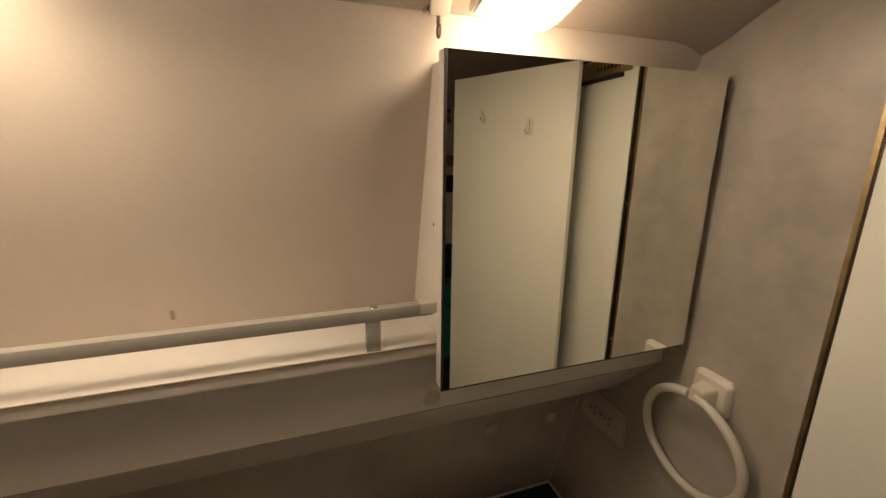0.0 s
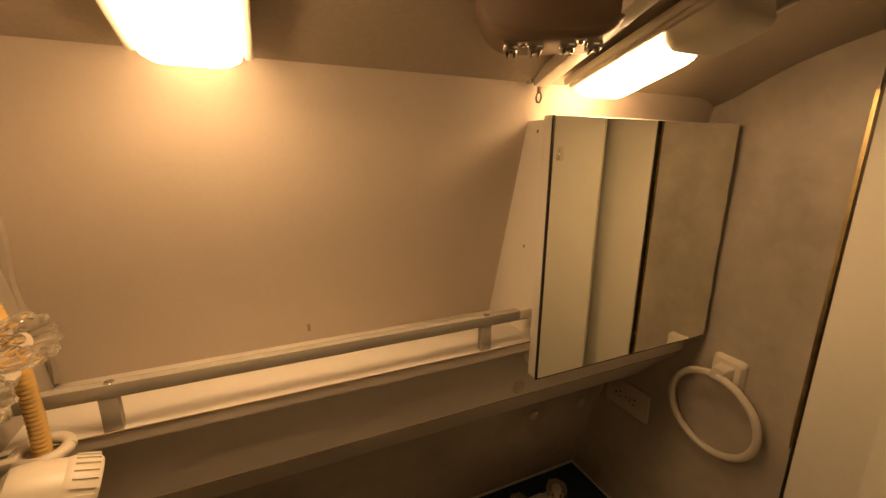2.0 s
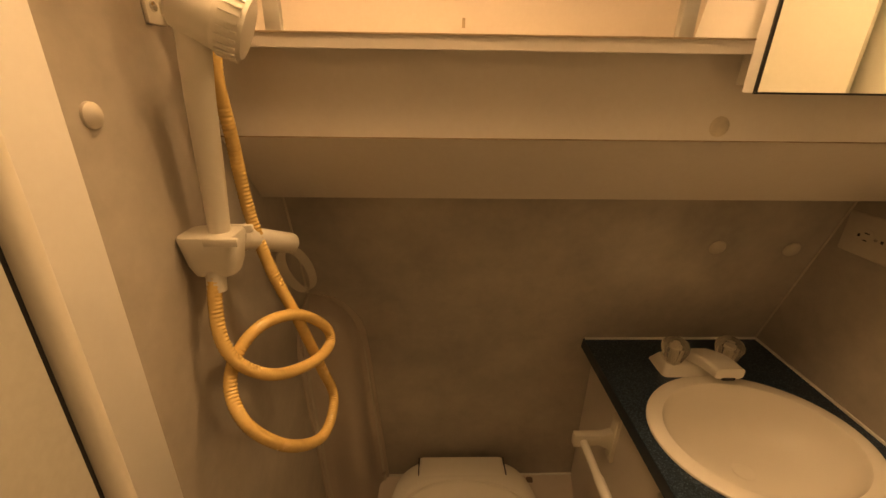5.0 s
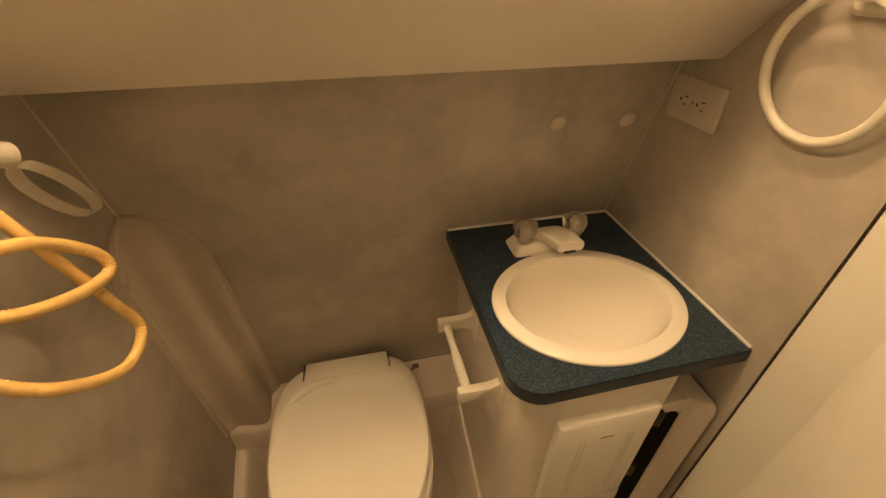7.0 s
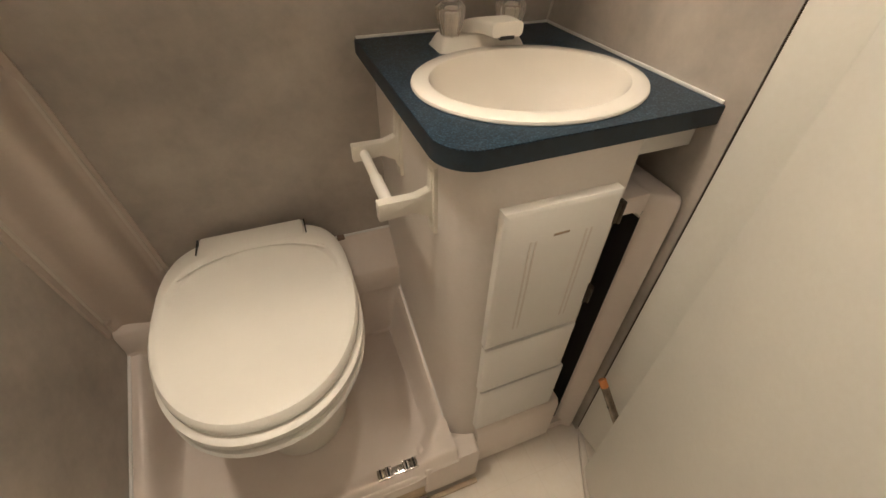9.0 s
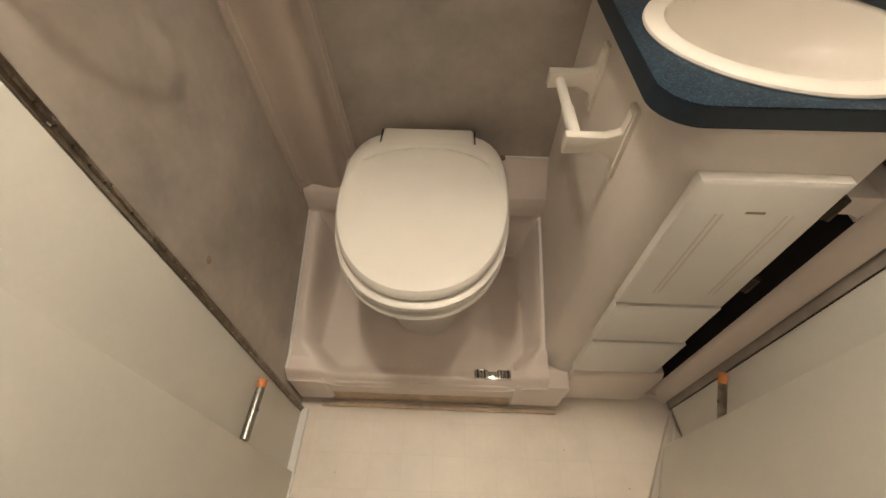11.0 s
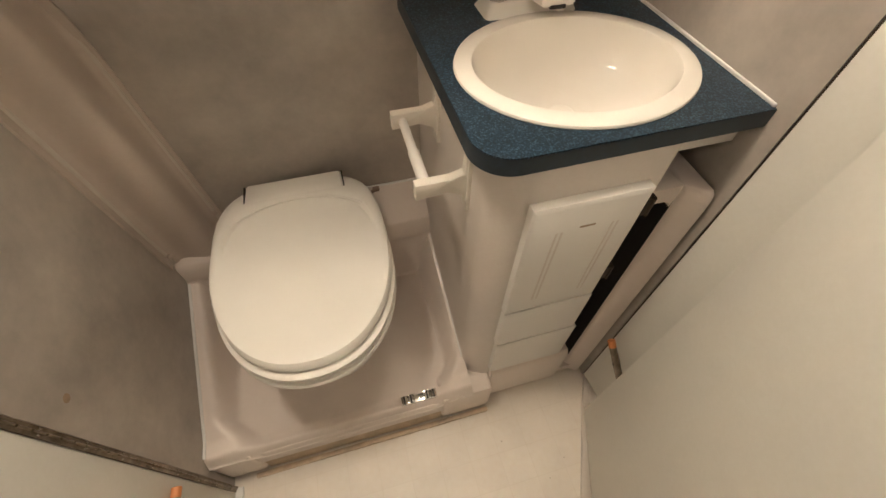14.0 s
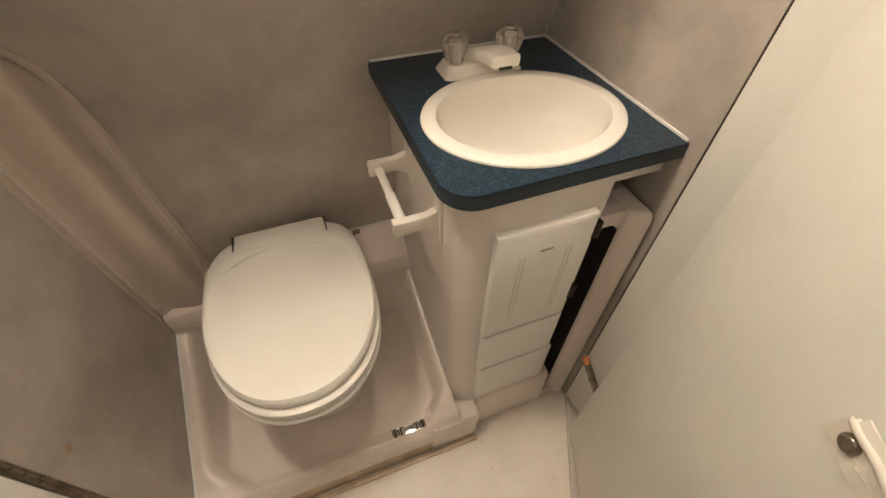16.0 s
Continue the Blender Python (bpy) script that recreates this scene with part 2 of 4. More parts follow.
def rounded(w, h, r, n=6):
    """A rounded rectangle of (u, v) about the origin."""
    pts = []
    for cx, cy, a in ((w / 2 - r, h / 2 - r, 0), (-w / 2 + r, h / 2 - r, 90), (-w / 2 + r, -h / 2 + r, 180), (w / 2 - r, -h / 2 + r, 270)):
        for k in range(n + 1):
            t = radians(a + 90 * k / n)
            pts.append((cx + r * math.cos(t), cy + r * math.sin(t)))
    return pts


def sheet(fn, us, vs, thick=0.0):
    """A grid of fn(u, v) points, with thickness away along its normals."""
    bm = bmesh.new()
    rows = [[bm.verts.new(fn(u, v)) for v in vs] for u in us]
    for a, b in zip(rows, rows[1:]):
        for i in range(len(vs) - 1):
            bm.faces.new((a[i], b[i], b[i + 1], a[i + 1]))
    if thick:
        up = bmesh.ops.extrude_face_region(bm, geom=list(bm.faces))["geom"]
        for v in up:
            if isinstance(v, bmesh.types.BMVert):
                v.co.z += thick
    return bm


# ---- the large structure ----
XL, XR, YB, YF, ZF, ZC = -0.59, 0.39, 0.99, 0.524, -0.03, 0.84


def wall_y(z):
    """The back wall's face: upright below the counter, leaning in above it."""
    return YB if z < ZC else YB - 0.269 * (z - ZC)


def ceil_z(y):
    """The ceiling's height: it rises from the back wall and levels out."""
    t = max(0.0, min(1.0, (0.735 - y) / 0.45))
    return 1.792 + 0.095 * (1 - (1 - t) ** 2)


floor = solid("floor", box(-1.35, 1.6, -1.4, 1.1, ZF - 0.05, ZF), FLOOR, kind="structure")
wall_back = solid("wall_back_lower", prism([(YB, ZF), (YB, ZC), (wall_y(1.30), 1.30), (wall_y(1.3) + 0.08, 1.3), (YB + 0.08, ZC), (YB + 0.08, ZF)], "x", XL - 0.06, XR + 0.06), WALLPAPER, kind="structure")
wall_back_up = solid("wall_back_upper", prism([(wall_y(1.30), 1.30), (wall_y(1.83), 1.83), (wall_y(1.83) + 0.08, 1.83), (wall_y(1.30) + 0.08, 1.30)], "x", XL - 0.06, XR + 0.06), FABRIC, kind="structure")
wall_right = solid("wall_right", box(XR, XR + 0.03, YF, 1.06, ZF, 1.92), WALLPAPER, kind="structure")
wall_left = solid("wall_left", box(XL - 0.03, XL, 0.50, 1.06, ZF, 1.92), WALLPAPER, kind="structure")


def ceiling():
    ys = [0.78 - 0.02 * i for i in range(40)] + [-0.5, -1.39]
    xs = [-1.35, -0.59, -0.3, 0.0, 0.2] + [0.26 + 0.0125 * i for i in range(12)] + [0.46, 1.6]

    def fn(x, y):
        """The ceiling rounds down into the corner over the mirror cabinet."""
        dip = max(0.0, min(1.0, (x - 0.33) / 0.06)) ** 2 * max(0.0, min(1.0, (y - 0.60) / 0.10)) ** 1.5
        return (x, y, ceil_z(y) + 0.004 - 0.012 * dip)
    return solid("ceiling", sheet(fn, xs, ys, 0.02), CEILING, kind="structure")


ceiling()

# front side: door leaves and partitions by the opening
def hinge_strip(name, m, length, label, metal):
    """A piano hinge, built in its own plane: x across, z up, facing y."""
    hinge = base(name, m.translation, label, "hinge", "piano hinges")
    part("leaf", moved(box(-0.014, -0.003, -0.0015, 0.0015, 0, length), m), metal, hinge)
    part("leaf", moved(box(0.003, 0.014, -0.0015, 0.0015, 0, length), m), metal, hinge)
    for z in np.arange(0, length - 0.02, 0.024):
        part("knuckle", moved(rod((0, 0.001, z), (0, 0.001, z + 0.021), 0.0034, 8), m), metal, hinge)
    for z in np.arange(0.04, length, 0.085):
        for dx in (-0.0085, 0.0085):
            part("screw", moved(lathe([(0.0030, 0), (0.0026, 0.0012), (0.0001, 0.0016)], 8), m @ along((dx, 0.0015, z), (dx, 1, z))), CHROME, hinge)
    return hinge


def plank(p, q, z0, z1, thick, bevel=0.002):
    """An upright board whose face runs from p to q in plan, its thickness to the right of the way."""
    p, q = Vector((*p, 0)), Vector((*q, 0))
    d = (q - p).normalized()
    n = Vector((d.y, -d.x, 0))
    pts = [p, q, q + n * thick, p + n * thick]
    return prism([(v.x, v.y) for v in pts], "z", z0, z1, bevel)


# left side
def lean(bm, k=0.022):
    """Leans an upright strip slightly towards the back wall."""
    for v in bm.verts:
        v.co.y += k * (v.co.z - 1.3)
    return bm


wall_left_front = solid("wall_left_front", box(XL - 0.03, XL + 0.005, 0.330, 0.4800, ZF, 1.0, 0.001), DOORSKIN, kind="structure")
hinge_strip("piano_hinge", Matrix.Translation((XL + 0.006, 0.4880, ZF)) @ Matrix.Rotation(radians(-90), 4, "Z") @ Matrix.Diagonal((0.5, 1, 1, 1)), 1.0, "dark worn steel piano hinge on the shower partition", STEEL)
wall_left_top = solid("wall_left_top", lean(prism([(XL - 0.03, 0.330), (-0.5475, 0.338), (-0.5610, 0.4225), (XL - 0.03, 0.4225)], "z", 1.0, 1.88, 0.0)), PARTITION, kind="structure")
# Black strip put in for the shade inside the open slot.
trim_slot_shade = solid("trim_slot_shade", lean(box(XL - 0.03, -0.5635, 0.4226, 0.4300, 1.0, 1.88)), RUBBER_AND_SHADE, kind="structure")
trim_flat = solid("trim_flat", lean(box(XL - 0.001, -0.5665, 0.4440, 0.4950, 0.99, 1.88, 0.002)), WHITE, kind="structure")
trim_round = solid("trim_round", lean(moved(prism(rounded(0.046, 0.019, 0.0092, 8), "z", 0.99, 1.88), Matrix.Translation((-0.578, 0.4372, 0)))), PLASTIC, kind="structure")
wall_left_panel = solid("wall_left_panel", lean(prism([(XL - 0.28, -0.45), (XL - 0.24, -0.45), (-0.5474, 0.3379), (XL - 0.03, 0.3379)], "z", 1.0, 1.88, 0.0)), PARTITION, kind="structure")
wall_left_low = solid("wall_left_low", box(XL - 0.03, XL + 0.020, -0.45, 0.342, ZF + 0.01, 0.9995, 0.003), DOORSKIN, kind="structure")
baseboard = solid("baseboard", box(XL + 0.004, -0.566, -0.45, 0.490, ZF, ZF + 0.010, 0.003), BEAD, kind="structure")

# right: two door leaves, one hinged to the right wall and one folded in front of it
LEAF_A, LEAF_B = Vector((0.219, 0.136)), Vector((0.336, 0.425))
door = base("bathroom_door", (0.38, 0.50, ZF), "open off-white laminate bathroom door on a piano hinge", "door")
back_leaf = part("back_leaf", plank((0.405, 0.250), (0.3815, 0.5165), 0.0, 1.826, 0.020), DOORSKIN, door)
hinge_strip("piano_hinge", Matrix.Translation((0.3985, 0.5182, 0.0)), 1.80, "worn brass-coloured steel piano hinge on the door", BRONZE)
front_leaf = base("folded_door_leaf", (0.29, 0.29, ZF), "off-white laminate folding door leaf standing open", "door")
LEAF_WAY = (LEAF_B - LEAF_A).normalized()
part("panel", plank(LEAF_A - LEAF_WAY * 0.01, LEAF_B, 0.0, 1.812, 0.011, 0.0004), DOORSKIN, front_leaf)
part("edge_strip", plank(LEAF_B, LEAF_B + LEAF_WAY * 0.0015, 0.002, 1.810, 0.011, 0.0), DOORSKIN, front_leaf)


def on_leaf(f, z, out=0.0):
    """A point on the front leaf's face, f of the way along it."""
    p = LEAF_A + (LEAF_B - LEAF_A) * f
    n = Vector((LEAF_B.y - LEAF_A.y, LEAF_A.x - LEAF_B.x)).normalized()
    return Vector((p.x - n.x * out, p.y - n.y * out, z))


FACE = (on_leaf(0, 0, 1) - on_leaf(0, 0)).normalized()
ALONG = (on_leaf(1, 0) - on_leaf(0, 0)).normalized()


def face_pose(f, z):
    """A pose on the front leaf: x along it, y up, z out of it."""
    return Matrix.Translation(on_leaf(f, z)) @ Matrix((ALONG, Vector((0, 0, 1)), FACE)).transposed().to_4x4()


def stick_hook(f, z, turn):
    ob = base("adhesive_hook", on_leaf(f, z), "small clear adhesive hook with a bent wire on the door leaf", "hook", "adhesive hooks")
    m = face_pose(f, z) @ Matrix.Rotation(turn, 4, "Z")
    part("pad", moved(prism(rounded(0.018, 0.034, 0.004, 3), "z", 0, 0.0015, 0.0004), m), PLASTIC, ob)
    part("wire", moved(pipe(spline([(0, 0.011, 0.002), (0.001, 0.0, 0.004), (0, -0.012, 0.005), (0.001, -0.016, 0.012), (0.002, -0.010, 0.018), (0.003, -0.004, 0.019)], 6), 0.0011, 6), m), CHROME, ob)
    return ob


stick_hook(0.685, 1.703, 0.0)
stick_hook(0.285, 1.727, 0.5)


def slide_plate():
    """A perforated metal door plate with a dark runner below it."""
    p, q = Vector((0.3955, 0.345, 0)), Vector((0.3815, 0.5060, 0))
    d = (q - p).normalized()
    m = Matrix.Translation(p) @ Matrix((d, Vector((0, 0, 1)), Vector((-d.y, d.x, 0)))).transposed().to_4x4()
    ob = base("door_plate", p + Vector((0, 0, 1.79)), "perforated brass-coloured plate with a dark runner on the door", "plate")
    w = (q - p).length
    part("plate", moved(box(0, w, 1.787, 1.816, 0, 0.0025, 0.0008), m), BRASS, ob)
    part("runner", moved(box(0.004, w - 0.02, 1.779, 1.7855, 0, 0.006, 0.001), m), RUBBER_AND_SHADE, ob)
    part("runner", moved(box(0.004, w - 0.004, 1.8175, 1.8225, 0, 0.006, 0.001), m), RUBBER_AND_SHADE, ob)
    for k in range(9):
        part("hole", moved(lathe([(0.0034, 0.0026), (0.0034, 0.0030)], 10), m @ Matrix.Translation((w - 0.012 - 0.010 * k, 1.800, 0))), RUBBER_AND_SHADE, ob)
    return ob


slide_plate()


def strap():
    """A leather strap folded over the leaf's free edge, closed by a domed snap."""
    ob = base("door_strap", on_leaf(0.10, 0.81), "cream leather strap with a dark snap on the door leaf", "strap")
    m = face_pose(0, 0.828) @ Matrix.Rotation(radians(8), 4, "Z")
    lower = [[(x, y, z + 0.002 * math.sin(x * 160)) for y, z in ((-0.021, 0.0008), (0.013, 0.0008), (0.013, 0.0034), (-0.021, 0.0040))] for x in np.linspace(-0.030, 0.050, 12)]
    part("band", moved(loft(lower), m), PLASTIC, ob)
    fold = [Vector((x, 0.0145 + 0.0010 * math.sin(x * 130), 0.0050)) for x in np.linspace(-0.030, 0.047, 12)]
    part("fold", moved(pipe(fold, 0.0048, 10), m), PLASTIC, ob, "rolled upper edge of the strap")
    flap = [[(x, y, z) for y, z in ((0.0145, 0.008), (0.026, 0.0035), (0.026, 0.0018), (0.0145, 0.0050))] for x in np.linspace(0.004, 0.044, 5)]
    part("flap", moved(loft(flap), m), PLASTIC, ob)
    part("stitching", moved(pipe([Vector((x, -0.006 + 0.0008 * math.sin(x * 900), 0.0040 + 0.002 * math.sin(x * 160))) for x in np.linspace(-0.030, 0.020, 40)], 0.0006, 5), m), PLATE, ob)
    part("snap", moved(lathe([(0.0098, 0.003), (0.0098, 0.0055), (0.0080, 0.0082), (0.0068, 0.0076), (0.0035, 0.0082), (0.0001, 0.0090)], 24), m @ Matrix.Translation((0.030, -0.002, 0))), STEEL, ob, "dark domed snap fastener")
    return ob


strap()
door_pull = base("door_pull", on_leaf(0.10, 0.57), "grey-green rounded plastic pull on the door leaf", "pull")
part("grip", moved(loft([[(x, y, z) for x, y in rounded(0.024 - 2 * k, 0.056 - 2 * k, 0.010 - k, 4)] for z, k in ((0.0, 0.0), (0.009, 0.0), (0.013, 0.004))]), face_pose(0.050, 0.575)), STEEL, door_pull)
threshold = solid("trim_threshold", prism([(0.386, 0.514), (0.352, 0.455), (0.185, 0.14), (0.235, 0.14), (0.35, 0.40), (0.392, 0.50)], "z", ZF, ZF + 0.018, 0.004), PLATE, kind="structure")
trim_jamb = solid("trim_jamb", box(0.400, 0.432, 0.486, 0.517, 1.828, 1.93, 0.002), WOOD, kind="structure")
# Added black strip in place of the dark recess behind the hinge.
trim_recess_shade = solid("trim_recess_shade", box(0.4085, 0.422, 0.4985, 0.5235, ZF, 1.826), RUBBER_AND_SHADE, kind="structure")
# Brass strip added for the light caught by the upper hinge leaf.
trim_hinge_glint = solid("trim_hinge_glint", box(XR - 0.0012, XR + 0.004, 0.5225, 0.5275, 1.25, 1.79), BRASS, kind="structure")

# the hall behind
wall_hall_end = solid("wall_hall_end", box(-1.35, 1.6, -1.40, -1.34, ZF, 1.95), WHITE, kind="structure")
wall_hall_west = solid("wall_hall_west", box(-1.35, -1.3, -1.34, 0.44, ZF, 1.95), WHITE, kind="structure")
wall_hall_east = solid("wall_hall_east", box(1.55, 1.6, -1.34, 0.52, ZF, 1.95), WHITE, kind="structure")
wall_front_left = solid("wall_front_left", box(-1.35, XL - 0.03, 0.44, 0.50, ZF, 1.95), WHITE, kind="structure")
wall_front_right = solid("wall_front_right", box(XR + 0.032, 1.6, 0.521, 0.56, ZF, 1.95), WHITE, kind="structure")

valance = base("wood_valance", (0.75, -1.32, 1.55), "oak-stained wooden valance on the hall wall", "valance")
part("board", box(0.45, 1.2, -1.339, -1.305, 1.545, 1.612, 0.004), WOOD, valance)
part("lock_block", box(0.690, 0.735, -1.339, -1.31, 1.80, 1.88, 0.003), WOOD, valance)
part("lock", rod((0.72, -1.31, 1.842), (0.72, -1.303, 1.842), 0.014, 16, 0.002), CHROME, valance)
window_1 = base("window_1", (0.75, -1.335, 1.40), "dark hall window with a pale frame", "window")
window_1["kind"] = "structure"
part("pane", box(0.50, 1.15, -1.338, -1.332, 1.385, 1.49), RUBBER_AND_SHADE, window_1)
part("window_sill", box(0.48, 1.17, -1.338, -1.30, 1.362, 1.383, 0.003), WHITE, window_1)
bench = base("hall_bench", (0.8, -1.15, ZF), "dark upholstered bench with navy cushion and teal blanket", "bench")
part("base", box(0.45, 1.25, -1.335, -1.00, ZF, 0.44, 0.01), DARK, bench)
part("backrest", box(0.45, 1.25, -1.335, -1.22, 0.44, 1.06, 0.03, 3), NAVY, bench)
blanket = solid("blanket", loft([[(x, y, z) for x, y in rounded(0.62, w, 0.05, 4) for x, y in ((x + 0.83, y - 1.10),)] for z, w in ((0.441, 0.20), (0.60, 0.22), (0.80, 0.18), (0.88, 0.10))]), TEAL, "crumpled teal blanket on the hall bench", "blanket")
hall_light = base("hall_light", (-0.25, -0.15, ceil_z(-0.15)), "lit flat ceiling light in the hall", "light", "ceiling lights")
part("housing", box(-0.40, -0.10, -0.23, -0.07, ceil_z(-0.75) - 0.014, ceil_z(-0.75) - 0.0005, 0.003), PLASTIC, hall_light)
part("diffuser", box(-0.385, -0.115, -0.215, -0.085, ceil_z(-0.75) - 0.034, ceil_z(-0.75) - 0.0145, 0.006), HALLGLOW, hall_light)

# ---- shelf, rail and fascia ----
X0S, X1S = XL, 0.012


def shelf():
    ob = base("wall_shelf", (-0.28, 0.75, 1.42), "white laminate shelf with a low gallery rail over a boxed fascia", "shelf")
    part("board", prism([(0.700, 1.4205), (0.700, 1.4335), (wall_y(1.4335) + 0.004, 1.4335), (wall_y(1.42) + 0.004, 1.4205)], "x", X0S, X1S, 0.001), WHITE, ob)
    part("edge_strip", box(X0S, X1S, 0.6988, 0.7002, 1.4195, 1.4338), VANITY, ob, "grey-beige edge banding")
    part("edge_line", box(X0S, X1S, 0.6975, 0.6990, 1.4326, 1.4345), STAIN, ob, "dark worn edge line")
    part("rail", box(X0S, -0.006, 0.700, 0.712, 1.4705, 1.485, 0.0006), RAIL, ob)
    for x in (-0.503, -0.076):
        post = part("post", box(x - 0.008, x + 0.008, 0.701, 0.711, 1.433, 1.4705, 0.0006), RAIL, ob)
        part("screw", moved(lathe([(0.0001, 0.0016), (0.004, 0.0012), (0.005, 0)], 12), Matrix.Translation((x + 0.002, 0.706, 1.4848))), CHROME, post)
    part("end_clip", box(-0.022, 0.0, 0.699, 0.717, 1.472, 1.486, 0.002), PLASTIC, ob)
    part("fascia", prism([(0.723, 1.4205), (0.723, 1.327), (0.731, 1.327), (0.731, 1.4205)], "x", X0S, XR), VANITY, ob, "beige vertical fascia board")
    part("soffit", prism([(0.7245, 1.3255), (0.812, 1.228), (wall_y(1.228) + 0.01, 1.228), (wall_y(1.3255) + 0.01, 1.3255)], "x", X0S, XR, 0.001), VANITY, ob, "beige sloping soffit board")
    part("joint_line", box(X0S, XR, 0.7226, 0.7242, 1.3254, 1.3269), STAIN, ob)
    part("stain", moved(lathe([(0.0001, 0.0009), (0.008, 0.0007), (0.012, 0.0)], 18), along((0.0, 0.723, 1.343), (0.0, 0.0, 1.343))), TANSPOT, ob, "round tan stain")
    return ob


shelf()


def mirror_cabinet():
    ob = base("mirror_cabinet", (0.19, 0.75, 1.38), "white medicine cabinet with a mirrored door", "cabinet")
    z0, z1 = 1.383, 1.752
    part("body", prism([(0.699, z0 + 0.006), (0.699, z1 - 0.002), (wall_y(z1) + 0.004, z1 - 0.002), (wall_y(z0) + 0.004, z0 + 0.006)], "x", 0.006, 0.384, 0.001), WHITE, ob)
    dr = part("door", box(-0.003, 0.375, 0.6815, 0.698, z0 - 0.001, z1 + 0.002, 0.0012), WHITE, ob)
    part("mirror", box(0.0, 0.374, 0.6785, 0.6812, z0, z1 + 0.001), MIRROR, dr, "silvered mirror glass")
    part("edge", join(box(-0.0028, -0.0002, 0.678, 0.6814, z0, z1 + 0.001), box(-0.0028, 0.374, 0.679, 0.6814, z0 - 0.0022, z0 - 0.0002)), RUBBER_AND_SHADE, dr, "thin black mirror edge")
    for z in (1.735, 1.57):
        part("screw", moved(lathe([(0.0001, 0.001), (0.002, 0.0006), (0.0025, 0)], 8), along((0.006, 0.725 - 0.1 * (z - 1.7), z), (-1, 0.725 - 0.1 * (z - 1.7), z))), STEEL, ob)
    return ob


mirror_cabinet()


# ---- ceiling fixtures ----
def ceiling_light(x, lens, glow, label, deep=0.034):
    """A slim fitting with a ribbed, lit diffuser, fixed along the slope of the ceiling."""
    ob = base("ceiling_light", (x, 0.6, ceil_z(0.6)), label, "light", "ceiling lights")
    tilt = math.atan2(ceil_z(0.50) - ceil_z(0.70), 0.20)
    m = Matrix.Translation((x, 0.705, ceil_z(0.705) - 0.0005)) @ Matrix.Rotation(-tilt, 4, "X")
    end = lens + 0.085
    part("housing", moved(box(-0.049, 0.049, -end, 0.004, -0.012, 0.0, 0.004), m), PLASTIC, ob)
    for dx in (-0.0455, 0.0455):
        part("side_wall", moved(box(dx - 0.0035, dx + 0.0035, -end + 0.004, -0.006, -0.0180, -0.0125, 0.0015), m), PLASTIC, ob)
    rings = []
    for z, k in ((-0.010, 0.0), (-0.022, 0.003), (-0.029, 0.010)):
        rings.append([(u, v - lens / 2, z) for u, v in rounded(0.084 - 2 * k, lens - 2 * k, 0.012, 4)])
    part("diffuser", moved(loft(rings), m), glow, ob, "glowing frosted diffuser")
    for k in range(9):
        part("rib", moved(box(-0.030, 0.030, -lens + 0.010 + 0.0035 * k, -lens + 0.0115 + 0.0035 * k, -0.0298, -0.0285, 0.0004), m), PLASTIC, ob)
    cap = [[(u, v - lens - 0.036, z) for u, v in rounded(0.086 - 2 * k, 0.07 - 2 * k, 0.014, 4)] for z, k in ((-0.010, 0), (-deep + 0.010, 0.001), (-deep + 0.003, 0.005), (-deep, 0.012))]
    c = part("end_cap", moved(loft(cap), m), PLASTIC, ob, "ivory end cap with a switch")
    part("switch", moved(box(-0.014, 0.014, -lens - 0.012, -lens - 0.002, -0.032, -0.022, 0.003), m), PLASTIC, c)
    return ob


ceiling_light(-0.392, 0.215, GLOW, "lit slim ceiling light with a frosted diffuser above the shelf")
ceiling_light(0.080, 0.130, GLOW_SHORT, "lit slim ceiling light with a frosted diffuser above the mirror", 0.037)


def curtain_track(a, b, label):
    ob = base("curtain_track", a, label, "track", "curtain tracks")
    part("channel", moved(box(-0.010, 0.010, 0, (Vector(b) - Vector(a)).length, -0.008, 0.008, 0.001), Matrix.Translation(a) @ (Vector(b) - Vector(a)).to_track_quat("Y", "Z").to_matrix().to_4x4()), PLASTIC, ob)
    a = Vector(a)
    part("end_plate", box(a.x - 0.018, a.x + 0.012, a.y - 0.004, a.y + 0.018, a.z + 0.006, a.z + 0.010, 0.001), CHROME, ob)
    part("stop", moved(lathe([(0.007, 0), (0.007, 0.005), (0.004, 0.007)], 12), Matrix.Translation((a.x - 0.010, a.y + 0.006, a.z - 0.004))), CHROME, ob)
    ring = [Vector((a.x, a.y + 0.002 + 0.0055 * math.cos(t), a.z - 0.021 + 0.0065 * math.sin(t))) for t in np.linspace(0, 2 * math.pi, 17)]
    part("eyelet", join(pipe(ring, 0.0014, 6), rod((a.x, a.y + 0.002, a.z - 0.015), (a.x, a.y + 0.002, a.z - 0.006), 0.003, 8)), STEEL, ob, "dark wire curtain hook")
    return ob


curtain_track((0.006, 0.722, 1.800), (-0.075, 0.42, 1.852), "white curtain track on the ceiling with a wire hook")
curtain_track((-0.553, 0.695, 1.800), (-0.530, 0.42, 1.852), "white curtain track on the ceiling over the shower")


